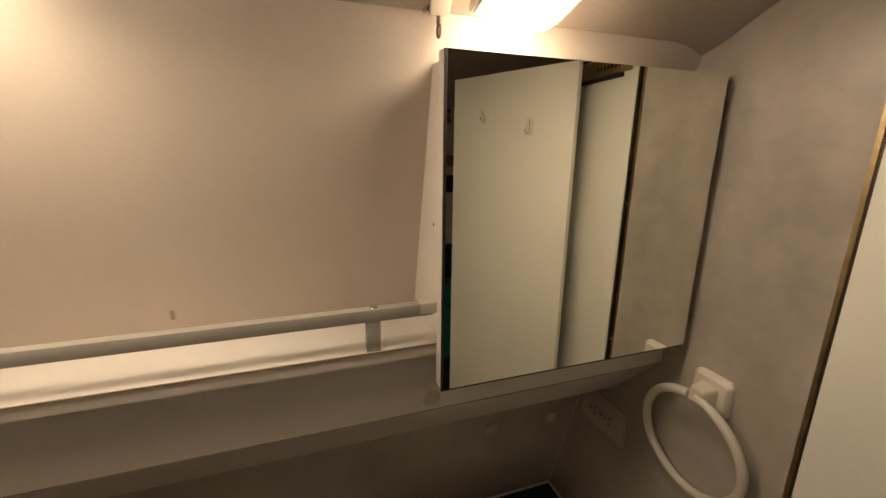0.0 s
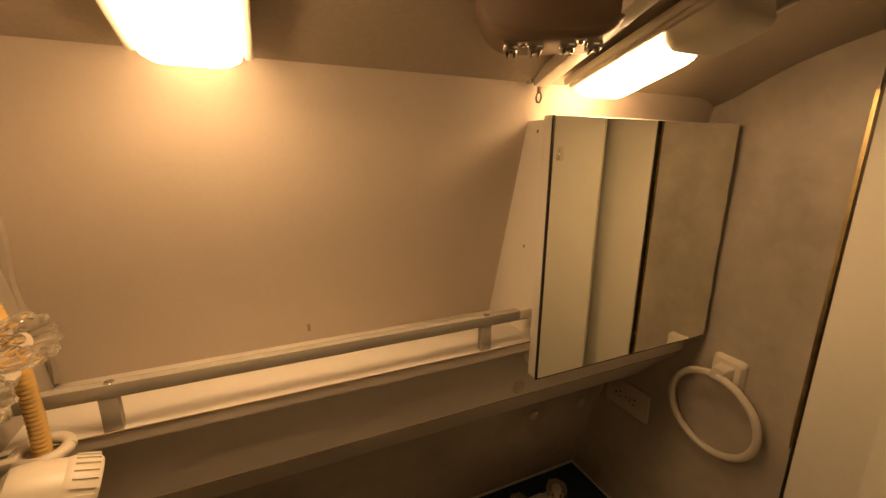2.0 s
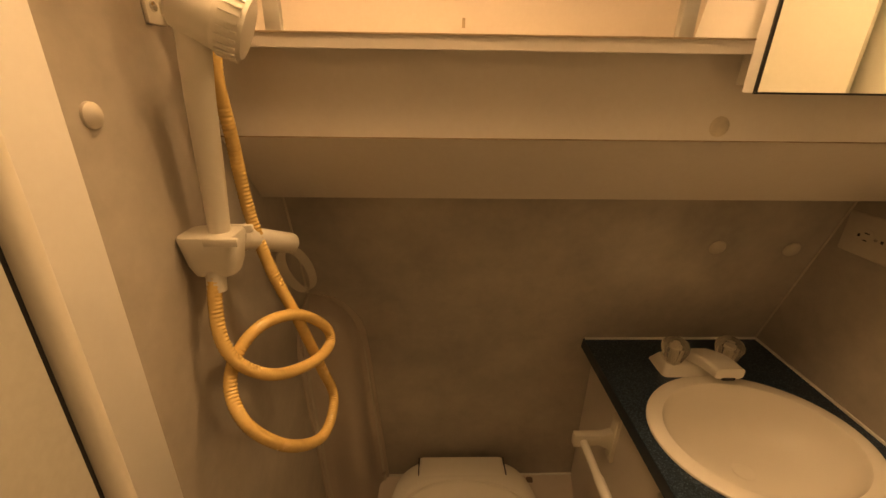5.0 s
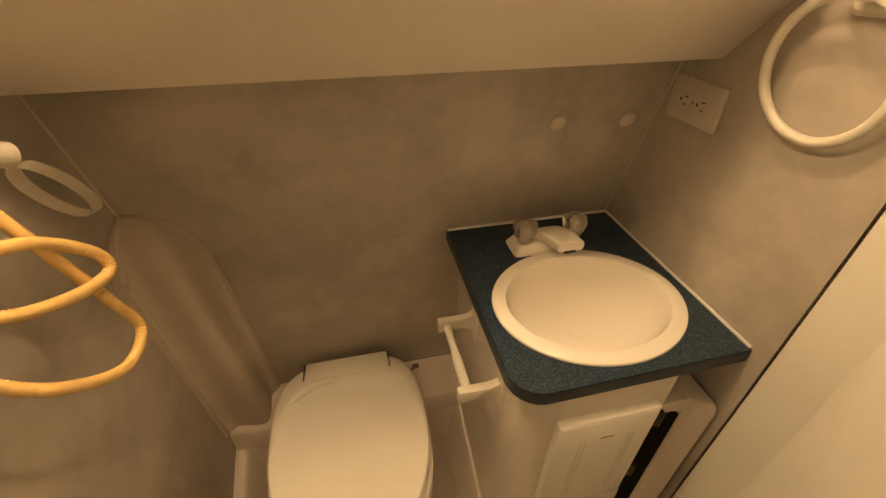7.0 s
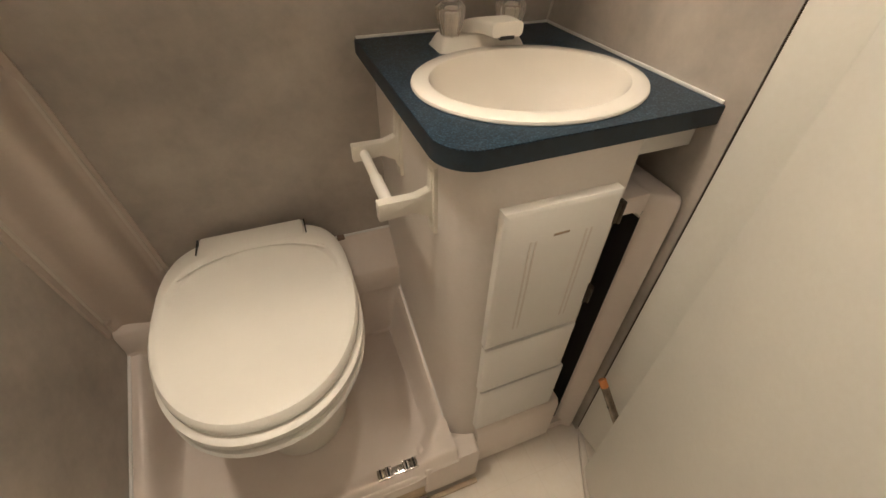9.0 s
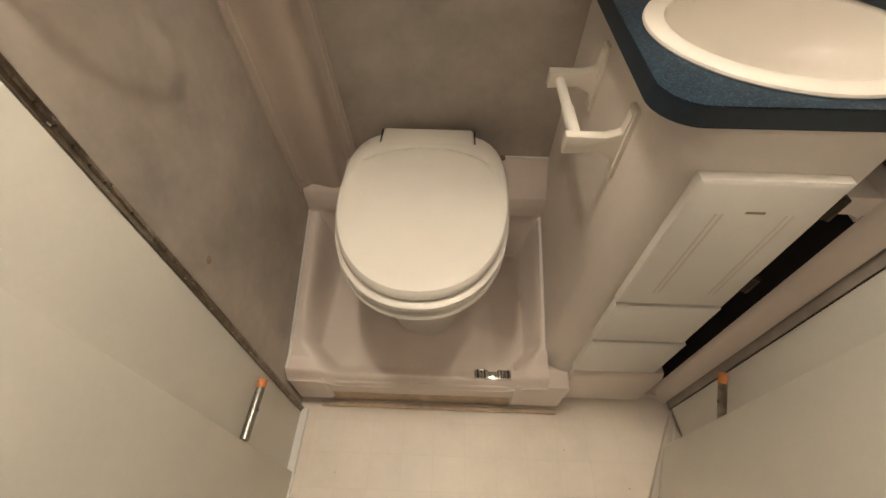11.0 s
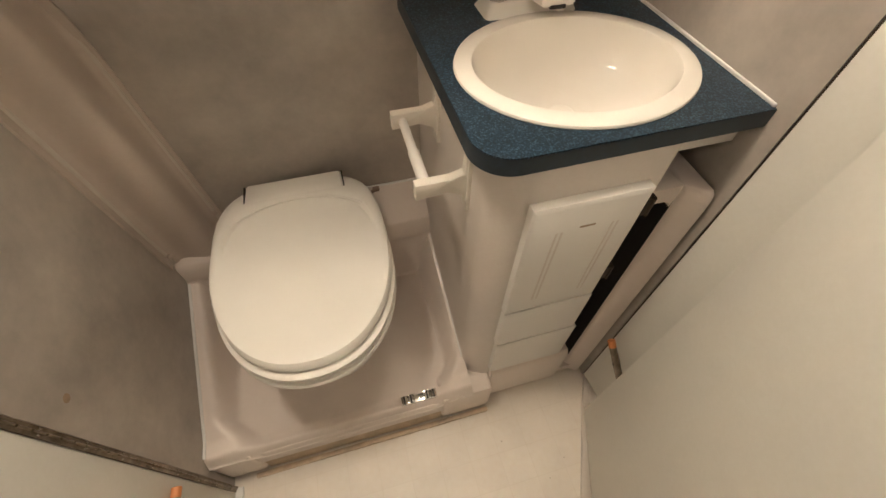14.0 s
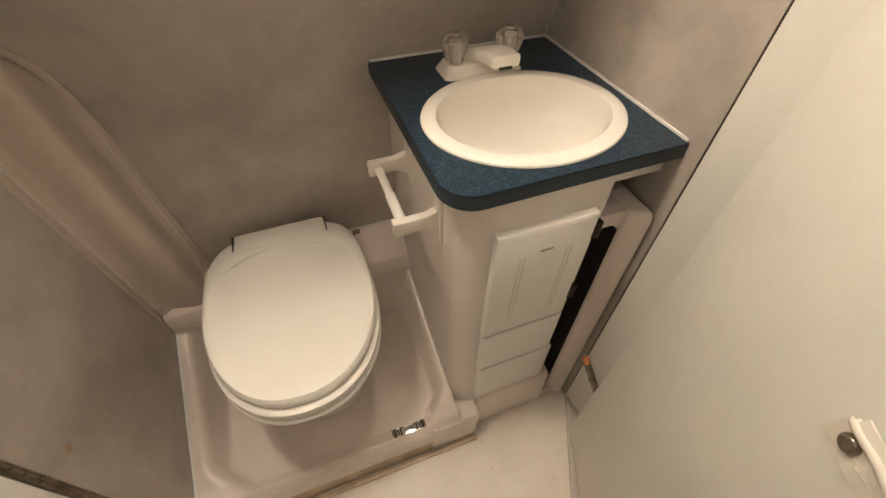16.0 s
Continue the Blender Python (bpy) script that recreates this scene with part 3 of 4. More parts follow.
def roller_catch(m, parent):
    """Two sprung rollers on a plate: built flat, face up."""
    bms = [box(-0.026, 0.026, -0.006, 0.006, 0, 0.002, 0.0005)]
    for x in (-0.017, 0.017):
        bms.append(box(x - 0.010, x + 0.010, -0.0075, -0.006, 0, 0.008, 0.0005))
        bms.append(box(x - 0.010, x + 0.010, 0.006, 0.0075, 0, 0.008, 0.0005))
    bms.append(lathe([(0.0035, 0.002), (0.003, 0.004), (0.0001, 0.0045)], 10))
    plate = part("catch", moved(join(*bms), m), CHROME, parent, "chrome double roller catch")
    for x in (-0.022, -0.012, 0.012, 0.022):
        part("roller", moved(lathe([(0.0030, -0.0058), (0.0045, -0.003), (0.0045, 0.003), (0.0030, 0.0058)], 12), m @ Matrix.Translation((x, 0, 0.0065)) @ Matrix.Rotation(radians(90), 4, "X")), STEEL if abs(x) > 0.015 else CHROME, plate)
        part("roller", moved(box(x - 0.0012, x + 0.0012, -0.0066, 0.0066, 0.0095, 0.0112, 0.0003), m), RUBBER_AND_SHADE, plate)
    return plate


def vent_box():
    ob = base("ceiling_vent_box", (-0.10, 0.56, 1.82), "rounded brown plastic vent housing on the ceiling", "vent")
    m = Matrix.Translation((-0.102, 0.566, 1.862)) @ Matrix.Rotation(math.atan2(-0.552, 0.836), 4, "Z")
    prof = rounded(0.140, 0.110, 0.038, 8)
    rings = [[(u * k, v, w * k) for u, w in prof] for v, k in ((0.0, 0.90), (0.004, 0.97), (0.012, 1.0), (0.070, 1.0), (0.078, 0.93))]
    part("housing", moved(loft(rings), m), BROWN, ob)
    for dx, dy in ((-0.024, 0.016), (0.027, 0.012)):
        roller_catch(m @ Matrix.Translation((dx, dy, -0.0545)) @ Matrix.Rotation(radians(180), 4, "X") @ Matrix.Diagonal((0.66, 1.1, 1.1, 1)), ob)
    return ob


vent_box()


# ---- right wall: towel ring and outlet ----
def towel_ring():
    ob = base("towel_ring", (XR, 0.632, 1.33), "ivory plastic towel ring on the wall", "towel ring")
    m = Matrix.Translation((XR, 0.632, 1.330)) @ Matrix.Rotation(radians(-90), 4, "Y")
    rings = [[(u, v, z) for u, v in rounded(0.054 - 2 * s, 0.056 - 2 * s, 0.008, 4)] for z, s in ((0, 0), (0.006, 0), (0.012, 0.005))]
    part("plate", moved(loft(rings), m), PLASTIC, ob)
    part("boss", moved(loft([[(u, v, z) for u, v in rounded(w, w, 0.004, 3)] for z, w in ((0.010, 0.028), (0.030, 0.024), (0.036, 0.020))]), m), PLASTIC, ob)
    c = Vector((0.3665, 0.638, 1.247))
    pts = [c + Vector((-0.011 * math.cos(t), 0.078 * math.sin(t), 0.080 * math.cos(t))) for t in np.linspace(0.06, 2 * math.pi - 0.06, 49)]
    part("ring", pipe(pts, 0.0065, 12), PLASTIC, ob)
    return ob


towel_ring()


def outlet():
    y, z = 0.832, 1.156
    ob = base("wall_outlet", (XR, y, z), "ivory duplex wall outlet with a plain cover plate", "outlet")
    m = Matrix.Translation((XR, y, z)) @ Matrix.Rotation(radians(-90), 4, "Y")
    part("plate", moved(loft([[(u, v, zz) for u, v in rounded(0.070 - 2 * s, 0.116 - 2 * s, 0.004, 3)] for zz, s in ((0, 0), (0.003, 0), (0.006, 0.003))]), m), PLATE, ob)
    for dy in (-0.0195, 0.0195):
        r = part("receptacle", moved(prism(rounded(0.026, 0.030, 0.009, 5), "z", 0.004, 0.0072), m @ Matrix.Translation((0, dy, 0))), PLATE, ob)
        for du, dv, w, h in ((0.006, -0.004, 0.0018, 0.008), (-0.006, -0.004, 0.0018, 0.007), (0.0, 0.008, 0.005, 0.004)):
            part("slot", moved(box(du - w / 2, du + w / 2, dv - h / 2, dv + h / 2, 0.0070, 0.0076), m @ Matrix.Translation((0, dy, 0))), RUBBER_AND_SHADE, r)
    part("screw", moved(lathe([(0.003, 0.006), (0.0025, 0.0072), (0.0001, 0.0074)], 10), m), CHROME, ob)
    return ob


outlet()


def screw_cover(at, way, k=1.0, label="ivory plastic screw cap on the wall"):
    a = Vector(at)
    bm = moved(lathe([(0.0150 * k, 0), (0.0145 * k, 0.003 * k), (0.010 * k, 0.0068 * k), (0.0001, 0.0085 * k)], 20), along(a, a + Vector(way)))
    return solid("screw_cap", bm, PLATE, label, "screw cap", group="screw caps")


for x, z in ((0.189, 1.108), (0.332, 1.104)):
    screw_cover((x, wall_y(z) - 0.001, z), (0, -1, -0.27))
screw_cover((XL, 0.546, 1.364), (1, 0, 0), 0.66)

# ---- vanity ----
X1V, YV, ZV = 0.030, 0.5535, 0.832


def vanity():
    ob = base("vanity_cabinet", (0.16, 0.77, 0.15), "beige vanity cabinet with a rounded corner, panelled door and two drawers", "cabinet")
    r = 0.055
    prof = [(X1V, 0.99)] + [(X1V + r - r * math.cos(t), YV + r - r * math.sin(t)) for t in np.linspace(0, math.pi / 2, 10)] + [(0.272, YV), (0.272, 0.60), (0.29, 0.99)]
    shell = loft([[(x, y, z) for x, y in prof] for z in (0.10, 0.735)], cap=False)
    band = loft([[(x, y, z) for x, y in prof[:-2]] for z in (0.735, ZV)], closed=False)
    part("body", shell, VANITY, ob)
    part("top_band", band, VANITY, ob)
    part("base_board", box(X1V + 0.06, 0.268, 0.61, 0.985, 0.156, 0.170), VANITY, ob)
    d = part("door", prism_panel(0.075, 0.253, 0.488, 0.769, YV, 0.018), WHITE, ob, "panelled white door")
    for x0, x1 in ((0.117, 0.121), (0.125, 0.129), (0.205, 0.209), (0.213, 0.217)):
        part("groove", box(x0, x1, YV - 0.0185, YV - 0.0165, 0.528, 0.716, 0.0008), VANITY, d)
    part("pull", box(0.153, 0.178, YV - 0.0185, YV - 0.0165, 0.717, 0.7215, 0.0008), STAIN, d, "worn brown finger notch")
    for z in (0.722, 0.548):
        part("hinge", join(box(0.2565, 0.2715, YV - 0.012, YV - 0.001, z - 0.018, z + 0.018, 0.001), rod((0.267, YV - 0.012, z - 0.018), (0.267, YV - 0.012, z + 0.018), 0.003, 8)), BRONZE, d, "dull brass hinge")
    part("drawer_front", prism_panel(0.077, 0.257, 0.344, 0.478, YV, 0.018), WHITE, ob)
    part("drawer_front", prism_panel(0.081, 0.267, 0.184, 0.334, YV, 0.018), WHITE, ob)
    part("apron", box(0.272, 0.388, 0.575, 0.587, 0.790, ZV, 0.001), WHITE, ob)
    return ob


def prism_panel(x0, x1, z0, z1, y, d):
    """A slab front with chamfered edges."""
    s = 0.007
    return loft([[(x0, y, z0), (x1, y, z0), (x1, y, z1), (x0, y, z1)],
                 [(x0, y - d + 0.004, z0), (x1, y - d + 0.004, z0), (x1, y - d + 0.004, z1), (x0, y - d + 0.004, z1)],
                 [(x0 + s, y - d, z0 + s), (x1 - s, y - d, z0 + s), (x1 - s, y - d, z1 - s), (x0 + s, y - d, z1 - s)]])


vanity()


def countertop():
    r = 0.05
    prof = [(XR - 0.0005, 0.992), (0.0, 0.992)] + [(r - r * math.cos(t), 0.548 + r - r * math.sin(t)) for t in np.linspace(0, math.pi / 2, 12)] + [(XR - 0.0005, 0.552)]
    n = 48
    hole = [(BX + 0.150 * math.cos(2 * math.pi * i / n), BY + 0.121 * math.sin(2 * math.pi * i / n)) for i in range(n)]
    bm = bmesh.new()
    edges = []
    for loop in (prof, hole):
        vs = [bm.verts.new((x, y, ZV)) for x, y in loop]
        edges += [bm.edges.new((vs[i], vs[(i + 1) % len(vs)])) for i in range(len(vs))]
    faces = [f for f in bmesh.ops.triangle_fill(bm, edges=edges, use_beauty=True)["geom"] if isinstance(f, bmesh.types.BMFace)]
    up = bmesh.ops.extrude_face_region(bm, geom=faces)["geom"]
    for v in up:
        if isinstance(v, bmesh.types.BMVert):
            v.co.z = 0.857
    top = base("countertop", (0.19, 0.77, ZV), "dark blue speckled laminate vanity countertop, its edge coloured darker for shade", "countertop")
    part("top", bm, COUNTER, top)
    line = prof[1:]
    outer = []
    for i, (x, y) in enumerate(line):
        p, q = Vector(line[max(0, i - 1)]), Vector(line[min(len(line) - 1, i + 1)])
        d = (q - p).normalized()
        outer.append(Vector((x, y)) + Vector((-abs(d.y), -abs(d.x))) * 0.0012)
    # The edge faces less light; its darker colour paints that shade.
    part("edge_shade", loft([[(v.x, v.y, z) for v in outer] for z in (ZV - 0.0005, 0.8562)], closed=False), EDGE_SHADE, top, "laminate edge, coloured darker for its shade")
    solid("trim_sealant_back", box(0.001, XR - 0.004, 0.9800, 0.9870, 0.857, 0.8615, 0.001), BEAD, kind="structure")
    solid("trim_sealant_side", box(XR - 0.004, XR, 0.555, 0.985, 0.857, 0.862, 0.001), BEAD, kind="structure")
    return top


BX, BY = 0.193, 0.711
countertop()


def basin():
    cx, cy = BX, BY
    ob = base("basin", (cx, cy, 0.857), "ivory oval drop-in wash basin in the countertop", "sink")
    n = 64
    prof = [(0.1715, 0.1440, 0.857), (0.1725, 0.1450, 0.8590), (0.1715, 0.1440, 0.8620), (0.1690, 0.1415, 0.8635), (0.1500, 0.1220, 0.8650), (0.1475, 0.1195, 0.8640), (0.1462, 0.1182, 0.8610), (0.1440, 0.1160, 0.852), (0.136, 0.109, 0.828), (0.118, 0.094, 0.802), (0.086, 0.070, 0.786), (0.045, 0.038, 0.780), (0.018, 0.016, 0.778)]
    rings = [[(cx + a * math.cos(2 * math.pi * i / n), cy + b * math.sin(2 * math.pi * i / n), z) for i in range(n)] for a, b, z in prof]
    bm = loft(rings, cap=False)
    part("bowl", bm, BASIN, ob)
    part("drain", moved(lathe([(0.0185, 0), (0.0175, 0.0005), (0.0140, 0.0004), (0.0001, 0.0002)], 20), Matrix.Translation((cx, cy, 0.7792))), BASIN, ob)
    return ob


basin()


def faucet():
    ob = base("faucet", (0.19, 0.89, 0.857), "white plastic two-handle faucet with clear knobs", "faucet")
    cx, cy = 0.190, 0.889
    part("deck", loft([[(cx + u, cy + v, z) for u, v in rounded(0.156 - 2 * k, 0.066 - 2 * k, 0.010, 4)] for z, k in ((0.857, 0), (0.876, 0.010), (0.879, 0.014))]), CHINA, ob)
    sp = []
    for t in np.linspace(0, 1, 9):
        y = cy + 0.014 - 0.083 * t
        z = 0.878 + 0.020 * math.sin(min(1, t * 1.2) * math.pi * 0.55) - 0.003 * t
        w, h = 0.066 - 0.012 * t, 0.026 - 0.004 * t
        sp.append([(cx + 0.020 * t + u, y, z + v) for u, v in rounded(w, h, 0.007, 3)])
    sp_ob = part("spout", loft(sp), CHINA, ob)
    part("aerator", box(cx + 0.007, cx + 0.033, cy - 0.0710, cy - 0.058, 0.8800, 0.8860, 0.002), RUBBER_AND_SHADE, sp_ob, "dark aerator")
    for dx in (-0.052, 0.056):
        part("handle", ball_knob((cx + dx, cy - 0.008, 0.878), 0.026, 0.050), CLOUDY, ob, "clear faceted acrylic knob")
        part("stem", rod((cx + dx, cy - 0.008, 0.874), (cx + dx, cy - 0.008, 0.912), 0.008, 12, 0.001), CHINA, ob)
    return ob


def knob(a, b, r, n=24):
    """A fluted acrylic knob that flares to its end."""
    h = (Vector(b) - Vector(a)).length
    rings = []
    for t, k in ((0, 0.62), (0.12, 0.72), (0.55, 0.95), (0.85, 1.0), (0.95, 0.9), (1.0, 0.7)):
        rings.append([(r * k * (1 if i % 4 < 2 else 0.80) * math.cos(2 * math.pi * i / n), r * k * (1 if i % 4 < 2 else 0.80) * math.sin(2 * math.pi * i / n), h * t) for i in range(n)])
    return moved(loft(rings), along(a, b))


def ball_knob(at, r, h, n=7):
    """A faceted acrylic ball handle, cut in flat facets."""
    rings = []
    for t, k in ((0, 0.62), (0.12, 0.68), (0.62, 1.0), (0.82, 0.98), (1.0, 0.55)):
        rings.append([(r * k * math.cos(2 * math.pi * i / n), r * k * math.sin(2 * math.pi * i / n), h * t) for i in range(n)])
    return moved(loft(rings), Matrix.Translation(at))


faucet()


def paper_holder():
    ob = base("paper_holder", (0.03, 0.745, 0.72), "empty white plastic toilet paper holder on the vanity side", "paper holder")
    for y in (0.832, 0.660):
        part("bracket", prism([(X1V + 0.002, 0.685), (X1V + 0.002, 0.775), (X1V - 0.008, 0.775), (X1V - 0.010, 0.745), (X1V - 0.030, 0.738), (X1V - 0.085, 0.738), (X1V - 0.085, 0.708), (X1V - 0.035, 0.712), (X1V - 0.012, 0.700), (X1V - 0.008, 0.685)], "y", y - 0.008, y + 0.008, 0.002), PLASTIC, ob)
        part("wall_plate", box(X1V - 0.0065, X1V + 0.001, y - 0.0125, y + 0.0125, 0.668, 0.782, 0.0015), PLASTIC, ob)
    roll = part("roller", rod((X1V - 0.066, 0.668, 0.722), (X1V - 0.066, 0.745, 0.722), 0.0095, 14, 0.001), CHINA, ob)
    part("inner_tube", rod((X1V - 0.066, 0.745, 0.722), (X1V - 0.066, 0.826, 0.722), 0.0078, 14, 0.001), CHINA, roll)
    return ob


paper_holder()


def pillar():
    prof = [(0.341, 0.80), (0.341, 0.572), (0.343, 0.563), (0.349, 0.556), (0.372, 0.541), (0.380, 0.538), (0.386, 0.542), (0.387, 0.80)]
    ob = base("corner_duct", (0.35, 0.65, ZF), "tall beige rounded plastic duct beside the vanity, its recess blackened for shade", "duct")
    shell = part("shell", prism(prof, "z", ZF, 0.700, 0.0), TUB, ob)
    cap = [[(0.330 + (x - 0.330) * k, 0.66 + (y - 0.66) * k, z) for x, y in prof] for z, k in ((0.700, 1.0), (0.712, 0.985), (0.719, 0.95), (0.722, 0.89))]
    part("top", loft(cap), TUB, ob)
    part("top_flange", prism([(0.2745, 0.722), (0.2745, 0.690), (0.322, 0.690), (0.334, 0.685), (0.340, 0.674), (0.3425, 0.674), (0.3425, 0.722)], "y", 0.566, 0.80, 0.0015), TUB, ob)
    # Black panels stand in for the shade inside the open recess.
    part("recess", box(0.3395, 0.3408, 0.566, 0.799, ZF + 0.01, 0.689), RUBBER_AND_SHADE, ob, "side of the recess, blackened for the shade inside")
    part("recess", box(0.274, 0.3395, 0.640, 0.644, ZF + 0.01, 0.689), RUBBER_AND_SHADE, ob, "back of the recess, blackened for the shade inside")
    return ob


pillar()
# Added backing, coloured dark for the shade deep in this gap.
solid("gap_shade_back", box(0.292, XR, 0.80, 0.806, ZF, ZV), DARK, kind="structure")


# ---- tub and toilet ----
def ease(t):
    t = max(0.0, min(1.0, t))
    return t * t * (3 - 2 * t)


def tub():
    ob = base("shower_pan", (-0.27, 0.75, ZF), "beige moulded fibreglass shower pan with raised rims", "shower pan")
    x0, x1 = XL + 0.001, X1V + 0.004

    def top(x, y):
        """Height of the pan's skin: a flat floor between rims that rise to the back and flare in front."""
        flare = ease((0.615 - y) / 0.075)
        rim = 0.150 + 0.37 * max(0.0, y - 0.56)
        h = 0.116 + 0.012 * ease((0.56 - y) / 0.03)
        left = 1 - ease((x - x0 - 0.022 - 0.040 * flare) / (0.045 + 0.022 * flare))
        right = 1 - ease((x1 - x - 0.008 - 0.036 * flare) / (0.040 + 0.022 * flare))
        side = max(left, right)
        h += (rim - h) * side
        back = ease((y - 0.912) / 0.016)
        ledge = 0.325 + 1.40 * max(0.0, y - 0.928)
        h += max(0.0, ledge - h) * back
        drop = ease((0.538 - y) / 0.026)
        return h - 0.030 * drop * drop
    xs = [x0 + (x1 - x0) * i / 120 for i in range(121)]
    ys = [0.512 + 0.002 * i for i in range(12)] + [0.536 + (0.989 - 0.536) * i / 90 for i in range(91)]
    part("pan", sheet(lambda x, y: (x, y, top(x, y)), xs, ys), TUB, ob)
    part("back_ledge", prism([(0.916, 0.285), (0.916, 0.346), (0.921, 0.352), (0.9895, 0.4245), (0.9895, 0.285)], "x", x0, x1, 0.003), TUB, ob)
    foot_l, foot_r = (x0, -0.497), (-0.045, 0.088)
    for a, b in (foot_l, foot_r):
        part("foot", prism([(0.5115, -0.005), (0.5115, 0.112), (0.517, 0.123), (0.56, 0.136), (0.60, 0.10), (0.60, -0.005)], "x", a, b, 0.009, 4), TUB, ob)
    part("front_lip", prism([(0.5165, 0.040), (0.5135, 0.055), (0.5135, 0.100), (0.518, 0.112), (0.54, 0.112), (0.54, 0.040)], "x", -0.50, -0.04, 0.003), TUB, ob)
    part("under_lip", box(-0.50, -0.04, 0.519, 0.56, ZF, 0.050), SILL, ob, "tan unpainted board under the lip")
    part("toe_board", prism([(0.536, -0.005), (0.536, 0.150), (0.545, 0.166), (0.60, 0.168), (0.60, -0.005)], "x", 0.0885, 0.300, 0.004), TUB, ob)
    part("floor_strip", box(-0.535, 0.085, 0.499, 0.5112, ZF, ZF + 0.010, 0.003), SILL, ob, "tan sealed strip at the floor")
    part("toe_gap", box(0.02, 0.38, 0.552, 0.58, ZF, 0.0), TUB, ob)
    roller_catch(Matrix.Translation((-0.097, 0.540, 0.1285)) @ Matrix.Diagonal((1.65, 1.45, 1.1, 1)), ob)
    bead = []
    for y in np.linspace(0.53, 0.915, 12):
        bead.append(Vector((x0 + 0.002, y, 0.151 + 0.37 * max(0.0, y - 0.56))))
    part("sealant", pipe(bead, 0.0035, 6), BEAD, ob, "white sealant bead")
    bead = [Vector((X1V + 0.0005, y, 0.152 + 0.37 * max(0.0, y - 0.56))) for y in np.linspace(0.60, 0.915, 12)]
    part("sealant", pipe(bead, 0.003, 6), BEAD, ob, "white sealant bead")
    part("sealant", pipe([Vector((x, 0.9885, 0.424)) for x in (x0, -0.2, x1)], 0.003, 6), BEAD, ob, "white sealant bead")
    return ob


tub()


def toilet():
    cx = -0.267
    ob = base("toilet", (cx, 0.75, 0.11), "white plastic toilet with its lid closed", "toilet")

    def oval(w, yf, yb, z, n=72, taper=0.14, shift=0.0, step=0.0, sq=3.1):
        """An outline that is round in front and squarer behind."""
        cy = yb - (yb - yf) * 0.44
        out = []
        for i in range(n):
            t = 2 * math.pi * i / n
            c, q = math.cos(t), math.sin(t)
            e = 2 / 2.2 if q < 0 else 2 / sq
            x = w / 2 * math.copysign(abs(c) ** e, c)
            y = (yb - cy if q > 0 else cy - yf) * math.copysign(abs(q) ** e, q)
            if q > 0:
                x *= 1 - taper * (y / (yb - cy)) ** 2
            k = ease((cy + y - 0.72) / 0.14)
            out.append((cx + x, cy + y + shift, z + step * k))
        return out
    lid = part("lid", loft([oval(0.336, 0.530, 0.962, 0.487, taper=0.10, sq=4.2), oval(0.344, 0.526, 0.968, 0.494, taper=0.10, sq=4.2), oval(0.343, 0.528, 0.966, 0.504, taper=0.10, sq=4.2), oval(0.334, 0.534, 0.958, 0.5105, taper=0.10, sq=4.2), oval(0.314, 0.548, 0.912, 0.5122, taper=0.10, sq=4.2, step=0.0035), oval(0.308, 0.553, 0.904, 0.5123, taper=0.10, sq=4.2, step=0.0030), oval(0.298, 0.560, 0.890, 0.5123, taper=0.10, sq=4.2, step=-0.0075), oval(0.24, 0.60, 0.85, 0.5128, taper=0.10, sq=4.2, step=-0.0080), oval(0.08, 0.68, 0.78, 0.5115, taper=0.10, sq=4.2, step=-0.0080)]), CHINA, ob)
    ridge = [Vector((cx + x, 0.903 - 0.045 * (abs(x) / 0.135) ** 2.4, 0.5128 - 0.0012 * (abs(x) / 0.135) ** 3)) for x in np.linspace(-0.135, 0.135, 31)]
    part("lid_ridge", pipe(ridge, 0.0026, 10), CHINA, lid)
    part("hinge_cover", loft([[(cx + u, 0.9400 + v, z) for u, v in rounded(0.206 - 2 * k, 0.058 - 2 * k, 0.006, 4)] for z, k in ((0.480, 0), (0.5100, 0), (0.5150, 0.003), (0.5165, 0.009))]), CHINA, ob)
    for dx in (-0.1050, 0.1050):
        part("hinge_slit", box(cx + dx - 0.0014, cx + dx + 0.0014, 0.916, 0.9640, 0.490, 0.5150), RUBBER_AND_SHADE, lid)
    part("seat", loft([oval(0.334, 0.530, 0.940, 0.466), oval(0.347, 0.516, 0.944, 0.470), oval(0.347, 0.516, 0.944, 0.4815), oval(0.336, 0.526, 0.940, 0.4855)]), CHINA, ob)
    # Dark ring stands in for the shade between seat and lid.
    part("seat_gap_shade", loft([oval(0.328, 0.536, 0.936, 0.484), oval(0.328, 0.536, 0.936, 0.4885)]), DARK, ob)
    part("rim", loft([oval(0.326, 0.536, 0.940, 0.440), oval(0.344, 0.516, 0.944, 0.445), oval(0.348, 0.512, 0.945, 0.451), oval(0.345, 0.515, 0.944, 0.457), oval(0.328, 0.534, 0.940, 0.460), oval(0.328, 0.534, 0.940, 0.468)]), CHINA, ob)
    part("bowl", loft([oval(0.21, 0.65, 0.92, 0.10), oval(0.215, 0.64, 0.925, 0.16), oval(0.25, 0.61, 0.93, 0.27), oval(0.300, 0.560, 0.935, 0.385), oval(0.328, 0.534, 0.940, 0.442)]), CHINA, ob)
    part("valve", join(rod((-0.114, 0.936, 0.447), (-0.095, 0.950, 0.452), 0.0042, 10), box(-0.101, -0.084, 0.944, 0.957, 0.447, 0.456, 0.003)), BROWN, ob, "dark flush valve fitting")
    return ob


toilet()


